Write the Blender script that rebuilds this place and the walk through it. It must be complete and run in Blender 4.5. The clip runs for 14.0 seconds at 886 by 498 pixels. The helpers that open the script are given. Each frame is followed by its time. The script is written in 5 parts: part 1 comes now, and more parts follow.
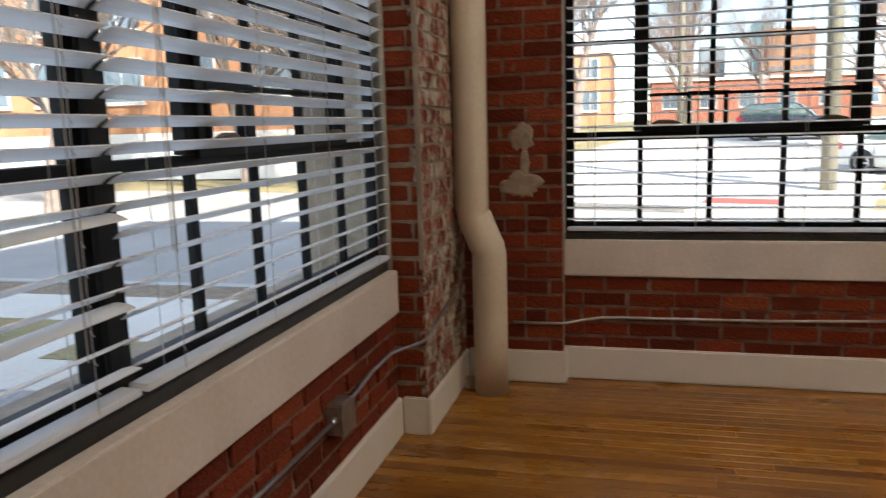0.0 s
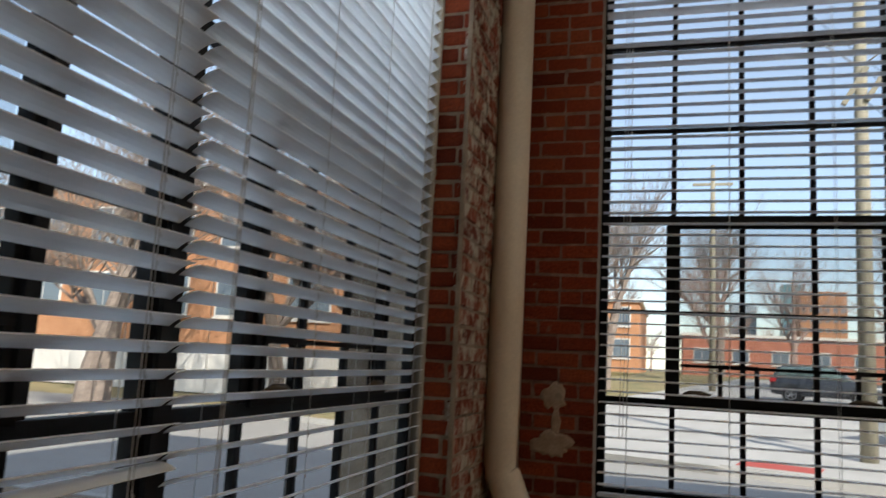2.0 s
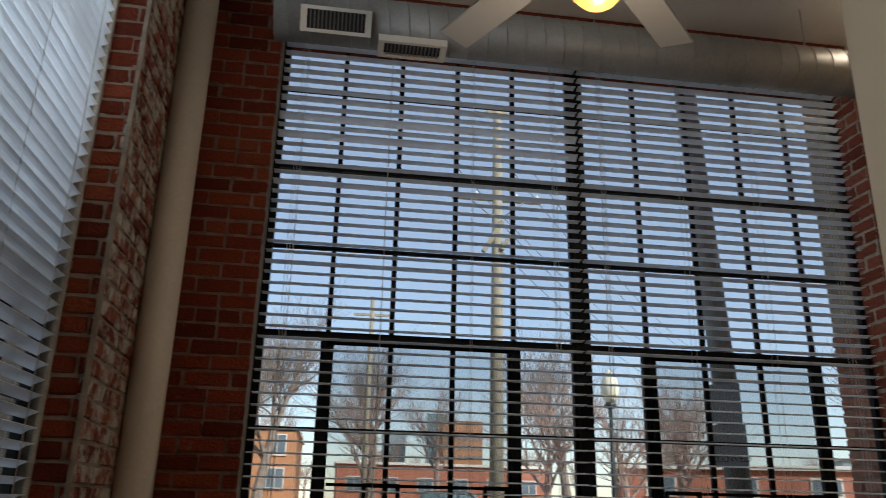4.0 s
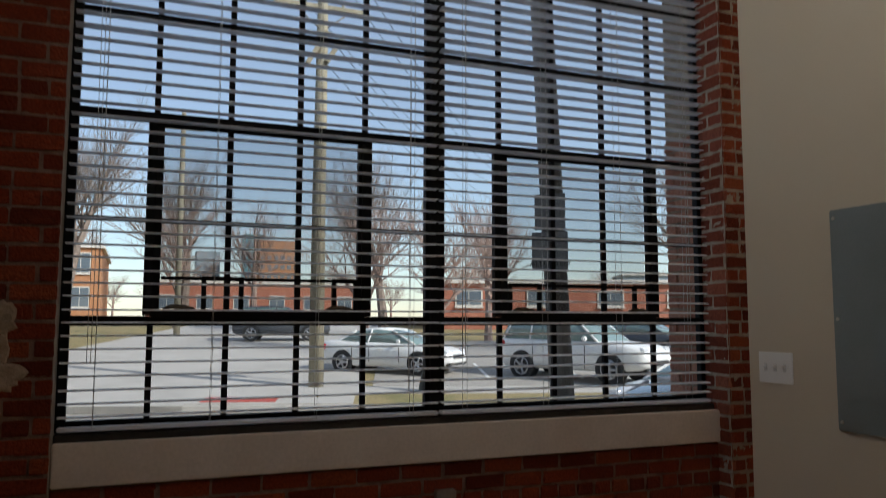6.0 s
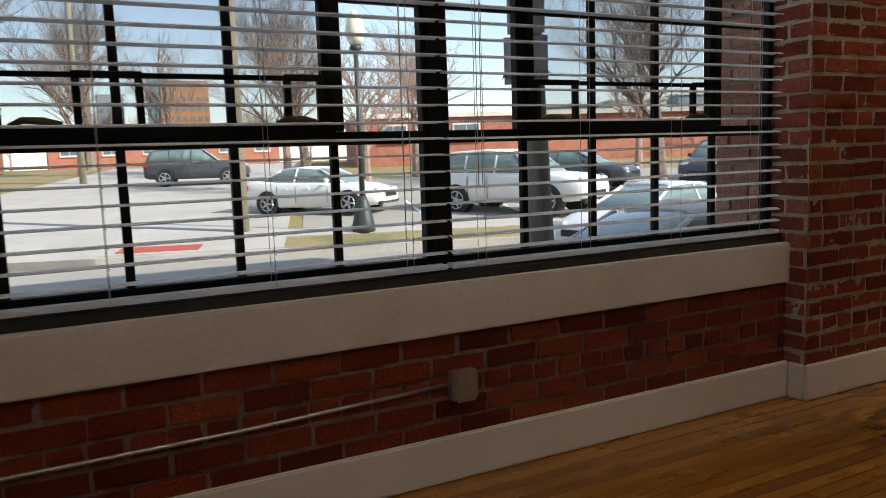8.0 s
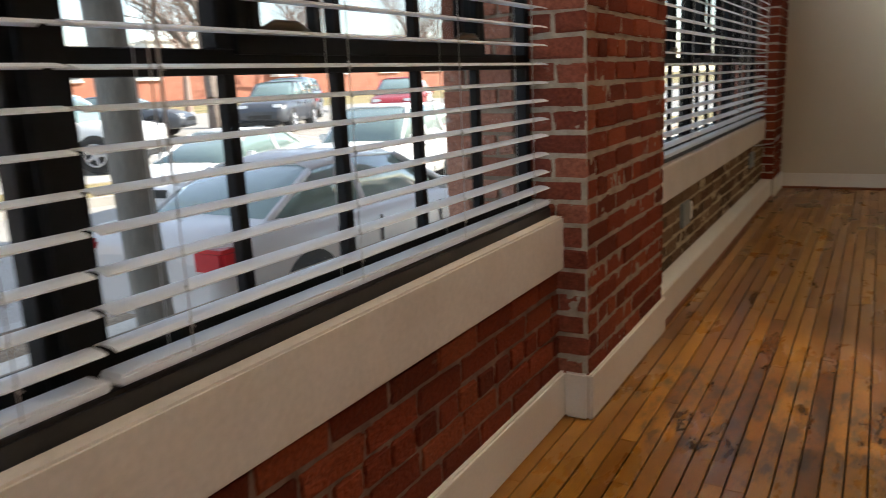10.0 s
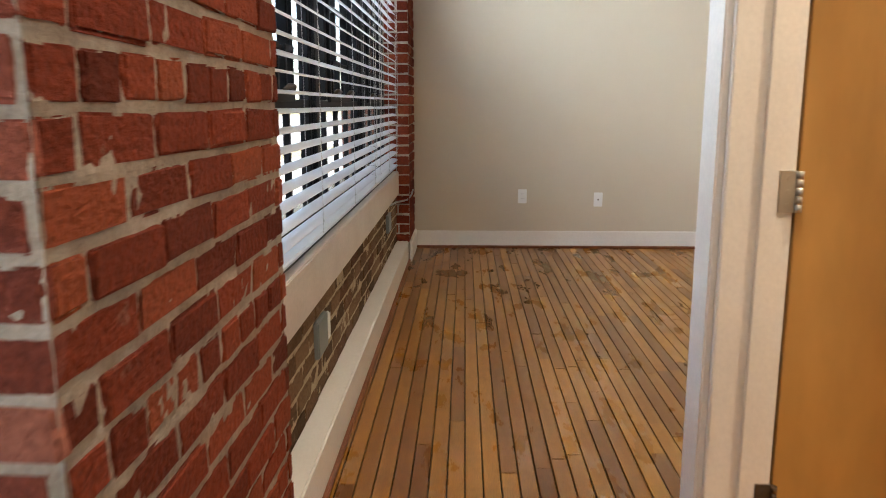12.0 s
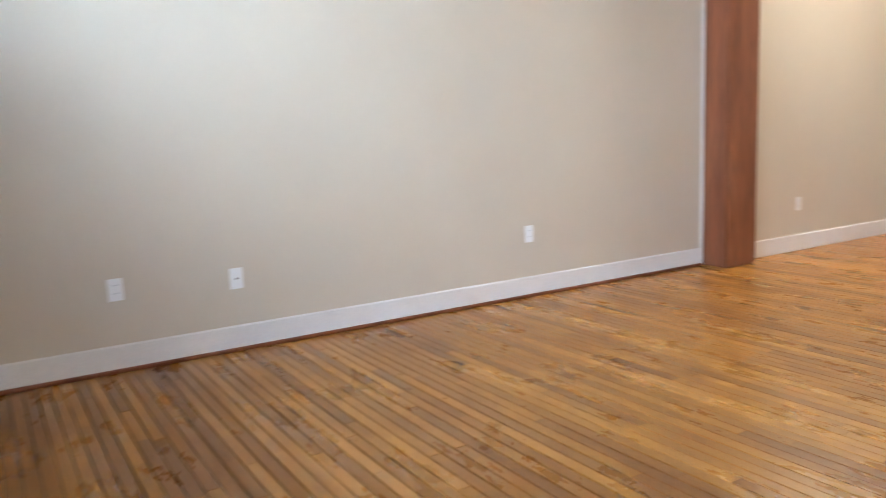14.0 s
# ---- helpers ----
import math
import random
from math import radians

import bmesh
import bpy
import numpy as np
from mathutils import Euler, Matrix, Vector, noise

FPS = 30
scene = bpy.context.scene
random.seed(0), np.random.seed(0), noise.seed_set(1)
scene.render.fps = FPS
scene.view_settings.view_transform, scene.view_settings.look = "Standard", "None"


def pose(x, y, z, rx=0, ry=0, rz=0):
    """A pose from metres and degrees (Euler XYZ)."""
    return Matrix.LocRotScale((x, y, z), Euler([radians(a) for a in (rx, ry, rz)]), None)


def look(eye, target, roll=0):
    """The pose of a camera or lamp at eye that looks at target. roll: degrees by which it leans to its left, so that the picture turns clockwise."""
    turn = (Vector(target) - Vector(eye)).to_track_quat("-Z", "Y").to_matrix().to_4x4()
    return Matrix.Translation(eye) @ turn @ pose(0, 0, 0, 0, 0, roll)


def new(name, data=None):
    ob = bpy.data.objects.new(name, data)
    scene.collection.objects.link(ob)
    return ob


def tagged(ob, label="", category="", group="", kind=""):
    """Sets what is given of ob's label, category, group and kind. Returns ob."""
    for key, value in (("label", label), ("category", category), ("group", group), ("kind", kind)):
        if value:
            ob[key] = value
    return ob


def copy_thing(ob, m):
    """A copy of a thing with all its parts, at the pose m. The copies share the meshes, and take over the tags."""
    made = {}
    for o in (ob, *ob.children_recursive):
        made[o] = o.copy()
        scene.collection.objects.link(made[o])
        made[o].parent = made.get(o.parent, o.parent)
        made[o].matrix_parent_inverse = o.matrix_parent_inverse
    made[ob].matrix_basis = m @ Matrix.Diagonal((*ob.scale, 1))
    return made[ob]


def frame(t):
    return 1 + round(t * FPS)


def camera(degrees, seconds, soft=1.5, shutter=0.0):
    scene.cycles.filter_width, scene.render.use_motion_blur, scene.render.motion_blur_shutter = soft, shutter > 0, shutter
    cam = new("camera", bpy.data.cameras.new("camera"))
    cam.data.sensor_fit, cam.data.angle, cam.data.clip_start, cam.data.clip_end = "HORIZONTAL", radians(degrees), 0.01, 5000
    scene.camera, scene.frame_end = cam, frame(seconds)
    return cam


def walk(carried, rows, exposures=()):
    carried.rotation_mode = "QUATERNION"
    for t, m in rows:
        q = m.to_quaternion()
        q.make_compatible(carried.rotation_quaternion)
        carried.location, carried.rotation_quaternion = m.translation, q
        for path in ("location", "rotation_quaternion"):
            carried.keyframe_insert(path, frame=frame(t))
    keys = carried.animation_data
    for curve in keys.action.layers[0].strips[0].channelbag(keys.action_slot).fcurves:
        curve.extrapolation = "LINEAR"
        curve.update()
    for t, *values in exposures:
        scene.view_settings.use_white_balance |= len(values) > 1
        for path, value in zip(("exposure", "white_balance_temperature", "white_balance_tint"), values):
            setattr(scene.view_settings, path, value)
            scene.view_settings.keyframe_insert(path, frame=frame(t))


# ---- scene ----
cam = camera(60.1, 14.0, 0.9, 0.35)
PATH = [
    (0, (0.925, -3.652, 1.241), (0.427, -1.741, 0.924), -1.7),
    (0.5, (0.937, -3.726, 1.26), (0.218, -1.872, 1.052), -0.7),
    (1, (0.926, -3.771, 1.286), (0.143, -1.932, 1.227), 1.1),
    (1.5, (0.907, -3.789, 1.309), (0.172, -1.931, 1.403), 2.5),
    (2, (0.923, -3.758, 1.33), (0.346, -1.864, 1.612), 3.0),
    (2.5, (0.968, -3.742, 1.328), (0.58, -1.828, 1.758), 2.8),
    (3, (0.99, -3.732, 1.319), (0.798, -1.812, 1.845), 2.5),
    (3.5, (0.99, -3.707, 1.3), (1.027, -1.803, 1.911), 2.6),
    (3.7, (0.982, -3.695, 1.294), (1.112, -1.803, 1.929), 2.1),
    (5.8, (0.851, -3.481, 1.186), (1.58, -1.638, 1.453), 0.1),
    (6, (0.861, -3.411, 1.175), (1.601, -1.563, 1.36), 0.1),
    (6.5, (0.933, -3.153, 1.146), (1.695, -1.303, 1.152), -0.3),
    (7, (0.975, -2.892, 1.107), (1.764, -1.058, 0.981), -0.6),
    (7.2, (0.992, -2.774, 1.103), (1.787, -0.947, 0.935), -0.8),
    (9.3, (1.223, -1.263, 1.115), (2.613, 0.126, 0.743), -2.8),
    (9.5, (1.322, -1.139, 1.121), (2.808, 0.141, 0.727), -2.7),
    (10, (1.59, -0.858, 1.121), (3.286, 0.112, 0.695), -2.6),
    (10.5, (1.929, -0.676, 1.126), (3.763, -0.014, 0.683), -2.0),
    (11, (2.297, -0.575, 1.129), (4.213, -0.199, 0.696), -1.1),
    (11.5, (2.705, -0.513, 1.151), (4.66, -0.37, 0.75), -0.3),
    (12, (3.153, -0.49, 1.173), (5.117, -0.435, 0.802), 0.0),
    (12.5, (3.634, -0.454, 1.172), (5.601, -0.494, 0.811), -0.6),
    (13, (4.188, -0.485, 1.196), (6.134, -0.765, 0.831), -0.8),
    (13.5, (4.783, -0.46, 1.163), (6.683, -0.987, 0.83), -0.9),
    (14, (5.293, -0.41, 1.16), (6.983, -1.436, 0.856), -2.4),
]
walk(cam, [(t, look(eye, aim, roll)) for t, eye, aim, roll in PATH],
     [(0.0, 1.75, 6300, 10), (1.0, 1.32, 6600, 10), (1.5, 1.05, 6600, 10), (2.0, 0.62, 6400, 10), (3.0, 0.3, 6400, 10), (3.7, 0.2, 6300, 10), (5.8, 0.05, 6200, 10), (7.2, 0.52, 6500, 10),
      (9.3, 1.02, 6500, 10), (10.0, 1.55, 6700, 10), (10.5, 1.88, 6800, 10), (11.0, 2.2, 6300, 10), (11.5, 2.35, 5700, 10), (12.0, 2.5, 6300, 10), (12.5, 2.6, 5700, 10), (13.0, 2.17, 5750, 10), (13.5, 2.55, 6700, 10), (14.0, 2.9, 5300, 10)])
# ---- world, sun and exposure ----
world = bpy.data.worlds.new("sky")
scene.world = world
world.use_nodes = True
wn = world.node_tree.nodes
sky = wn.new("ShaderNodeTexSky")
sky.sky_type = "NISHITA"
sky.sun_disc = False
SUN_EL, SUN_AZ = 34, 140          # degrees above the horizon, degrees clockwise from north
sky.sun_elevation, sky.sun_rotation = radians(SUN_EL), radians(SUN_AZ)
sky.dust_density, sky.ozone_density = 0.15, 1.6
wn["Background"].inputs[1].default_value = 0.15
haze = wn.new("ShaderNodeMix")          # thin bright haze over the whole sky
haze.data_type = "RGBA"
haze.inputs[0].default_value, haze.inputs[7].default_value = 0.33, (3.7, 3.9, 4.25, 1)
world.node_tree.links.new(sky.outputs[0], haze.inputs[6])
world.node_tree.links.new(haze.outputs[2], wn["Background"].inputs[0])
sun = new("sun", bpy.data.lights.new("sun", "SUN"))
sun.data.energy, sun.data.angle, sun.data.color = 4.5, radians(0.5), (1.0, 0.94, 0.86)
sx = math.sin(radians(SUN_AZ)) * math.cos(radians(SUN_EL))
sy = math.cos(radians(SUN_AZ)) * math.cos(radians(SUN_EL))
sun.matrix_world = look((30 * sx, 30 * sy, 30 * math.sin(radians(SUN_EL))), (0, 0, 0))

# sky light entering through the upper part of the window openings
def window_light(name, x, y, z, width, height, out, watts):
    """An area lamp in the opening, just outside the glass, that shines inwards and down."""
    a = new(name, bpy.data.lights.new(name, "AREA"))
    a.data.shape, a.data.size, a.data.size_y = "RECTANGLE", width, height
    a.data.energy, a.data.color = watts, (0.82, 0.91, 1.0)
    a.matrix_world = look((x, y, z), (x - out[0], y - out[1], z - 0.15))


window_light("sky_window", 6.85, 0.3, 3.0, 3.8, 1.5, (0, 1), 40)
window_light("sky_window_west", -0.3, -2.42, 3.12, 3.2, 1.15, (-1, 0), 22)

# ---- materials ----
def material(name):
    m = bpy.data.materials.new(name)
    m.use_nodes = True
    return m, m.node_tree.nodes, m.node_tree.links, m.node_tree.nodes["Principled BSDF"]


def ramp(nodes, stops):
    r = nodes.new("ShaderNodeValToRGB")
    while len(r.color_ramp.elements) < len(stops):
        r.color_ramp.elements.new(0.5)
    for e, (at, c) in zip(r.color_ramp.elements, stops):
        e.position, e.color = at, (*c, 1)
    return r


def noise_node(nodes, links, scale, detail=4, stretch=None, rough=0.55):
    n = nodes.new("ShaderNodeTexNoise")
    n.inputs["Scale"].default_value, n.inputs["Detail"].default_value = scale, detail
    n.inputs["Roughness"].default_value = rough
    geo = nodes.new("ShaderNodeNewGeometry")
    if stretch:
        mp = nodes.new("ShaderNodeMapping")
        mp.inputs["Scale"].default_value = stretch
        links.new(geo.outputs["Position"], mp.inputs["Vector"])
        links.new(mp.outputs[0], n.inputs["Vector"])
    else:
        links.new(geo.outputs["Position"], n.inputs["Vector"])
    return n


def blend(nodes, links, fac, a, b, mode="MIX"):
    mx = nodes.new("ShaderNodeMix")
    mx.data_type, mx.blend_type = "RGBA", mode
    for socket, value in ((0, fac), (6, a), (7, b)):
        if hasattr(value, "is_linked"):
            links.new(value, mx.inputs[socket])
        else:
            mx.inputs[socket].default_value = value if socket == 0 else (*value, 1)
    return mx.outputs[2]


def bump(nodes, links, bsdf, height, strength, distance=0.01):
    b = nodes.new("ShaderNodeBump")
    b.inputs["Strength"].default_value, b.inputs["Distance"].default_value = strength, distance
    links.new(height, b.inputs["Height"])
    links.new(b.outputs[0], bsdf.inputs["Normal"])


def surface(name, stops, scale=6.0, rough=0.6, metal=0.0, fine=60.0, relief=0.15, depth=0.004, spread=0.25, stretch=None, shine=0.5):
    """A two-scale surface: broad tone variation from stops, fine grain in tone and relief."""
    m, n, l, b = material(name)
    b.inputs["Specular IOR Level"].default_value = shine
    broad = noise_node(n, l, scale, 5, stretch)
    r = ramp(n, stops)
    l.new(broad.outputs[0], r.inputs[0])
    grain = noise_node(n, l, fine, 3, stretch)
    g = ramp(n, [(0.3, (1 - spread,) * 3), (0.7, (1, 1, 1))])
    l.new(grain.outputs[0], g.inputs[0])
    l.new(blend(n, l, 1.0, r.outputs[0], g.outputs[0], "MULTIPLY"), b.inputs["Base Color"])
    b.inputs["Roughness"].default_value, b.inputs["Metallic"].default_value = rough, metal
    bump(n, l, b, grain.outputs[0], relief, depth)
    return m


def thin_vinyl(name, stops, through_light):
    """Thin pale plastic that lets part of the daylight through."""
    m = surface(name, stops, 4, 0.35, 0, 40, 0.05, 0.002, 0.06)
    n, l = m.node_tree.nodes, m.node_tree.links
    t, mx = n.new("ShaderNodeBsdfTranslucent"), n.new("ShaderNodeMixShader")
    t.inputs["Color"].default_value = (0.93, 0.95, 0.97, 1)
    mx.inputs[0].default_value = through_light
    l.new(n["Principled BSDF"].outputs[0], mx.inputs[1])
    l.new(t.outputs[0], mx.inputs[2])
    l.new(mx.outputs[0], n["Material Output"].inputs["Surface"])
    return m


def piece_random(nodes, links):
    """One random number for each piece, whether it is an object or an island of a joined mesh."""
    info, geo = nodes.new("ShaderNodeObjectInfo"), nodes.new("ShaderNodeNewGeometry")
    add = nodes.new("ShaderNodeMath")
    links.new(info.outputs["Random"], add.inputs[0])
    links.new(geo.outputs["Random Per Island"], add.inputs[1])
    fr = nodes.new("ShaderNodeMath")
    fr.operation = "FRACT"
    links.new(add.outputs[0], fr.inputs[0])
    return fr.outputs[0]


def brick_material(name, tones, film, amount, rough=0.9):
    """Brick with a tone for each piece, grit, and a film (mortar smears, old paint) over part of it."""
    m, n, l, b = material(name)
    tone = ramp(n, tones)
    l.new(piece_random(n, l), tone.inputs[0])
    grit = noise_node(n, l, 90, 4)
    g = ramp(n, [(0.3, (0.62, 0.6, 0.6)), (0.7, (1.1, 1.08, 1.05))])
    l.new(grit.outputs[0], g.inputs[0])
    body = blend(n, l, 1.0, tone.outputs[0], g.outputs[0], "MULTIPLY")
    patch = noise_node(n, l, 9, 7, None, 0.68)
    mask = ramp(n, [(amount, (0, 0, 0)), (amount + 0.12, (1, 1, 1))])
    l.new(patch.outputs[0], mask.inputs[0])
    l.new(blend(n, l, mask.outputs[0], body, film), b.inputs["Base Color"])
    b.inputs["Roughness"].default_value, b.inputs["Specular IOR Level"].default_value = rough, 0.2
    lumps = noise_node(n, l, 28, 5, None, 0.65)
    total = n.new("ShaderNodeMath")
    l.new(grit.outputs[0], total.inputs[0])
    l.new(lumps.outputs[0], total.inputs[1])
    bump(n, l, b, total.outputs[0], 0.9, 0.011)
    return m


def wood_floor_material():
    m, n, l, b = material("floor_wood")
    tone = ramp(n, [(0.0, (0.165, 0.06, 0.009)), (0.1, (0.225, 0.088, 0.012)), (0.35, (0.28, 0.116, 0.015)), (0.65, (0.33, 0.145, 0.019)), (0.92, (0.4, 0.185, 0.03)), (1.0, (0.2, 0.077, 0.011))])
    l.new(piece_random(n, l), tone.inputs[0])
    grain = noise_node(n, l, 30, 5, (1.2, 14, 14))
    g = ramp(n, [(0.25, (0.66, 0.6, 0.54)), (0.7, (1.05, 1.05, 1.05))])
    l.new(grain.outputs[0], g.inputs[0])
    body = blend(n, l, 1.0, tone.outputs[0], g.outputs[0], "MULTIPLY")
    wear = noise_node(n, l, 4.0, 6, (0.55, 1.5, 1), 0.62)
    wm = ramp(n, [(0.5, (1, 1, 1)), (0.62, (0.84, 0.77, 0.68)), (0.78, (0.45, 0.38, 0.3))])
    l.new(wear.outputs[0], wm.inputs[0])
    l.new(blend(n, l, 0.85, body, blend(n, l, 1.0, body, wm.outputs[0], "MULTIPLY")), b.inputs["Base Color"])
    # black water marks where the passage narrows
    spot = n.new("ShaderNodeVectorMath")
    spot.operation, spot.inputs[1].default_value = "DISTANCE", (4.15, -0.6, 0)
    geo = n.new("ShaderNodeNewGeometry")
    l.new(geo.outputs["Position"], spot.inputs[0])
    near = n.new("ShaderNodeMapRange")
    near.inputs[1].default_value, near.inputs[2].default_value, near.inputs[3].default_value, near.inputs[4].default_value = 0.3, 1.2, 0.17, -0.3
    l.new(spot.outputs["Value"], near.inputs[0])
    marks = noise_node(n, l, 11, 6, (0.6, 1.6, 1), 0.7)
    level = n.new("ShaderNodeMath")
    l.new(marks.outputs[0], level.inputs[0])
    l.new(near.outputs[0], level.inputs[1])
    black = ramp(n, [(0.6, (0, 0, 0)), (0.74, (0.8, 0.8, 0.8))])
    l.new(level.outputs[0], black.inputs[0])
    worn = b.inputs["Base Color"].links[0].from_socket
    l.new(blend(n, l, black.outputs[0], worn, (0.022, 0.013, 0.008)), b.inputs["Base Color"])
    rr = ramp(n, [(0.3, (0.24, 0.24, 0.24)), (0.75, (0.36, 0.36, 0.36))])
    l.new(wear.outputs[0], rr.inputs[0])
    l.new(rr.outputs[0], b.inputs["Roughness"])
    b.inputs["Specular IOR Level"].default_value = 0.4
    b.inputs["Coat Weight"].default_value, b.inputs["Coat Roughness"].default_value = 0.12, 0.18
    bump(n, l, b, grain.outputs[0], 0.05, 0.0015)
    return m


def glass_material(name, tint=(0.95, 0.98, 0.97), rough=0.0):
    m, n, l, b = material(name)
    b.inputs["Base Color"].default_value = (*tint, 1)
    b.inputs["Roughness"].default_value, b.inputs["Transmission Weight"].default_value, b.inputs["IOR"].default_value = rough, 1.0, 1.05
    return m


def plain(name, colour, rough=0.5, metal=0.0, coat=0.0, emit=None, power=0.0):
    m, n, l, b = material(name)
    b.inputs["Base Color"].default_value = (*colour, 1)
    b.inputs["Roughness"].default_value, b.inputs["Metallic"].default_value, b.inputs["Coat Weight"].default_value = rough, metal, coat
    if emit:
        b.inputs["Emission Color"].default_value, b.inputs["Emission Strength"].default_value = (*emit, 1), power
    return m


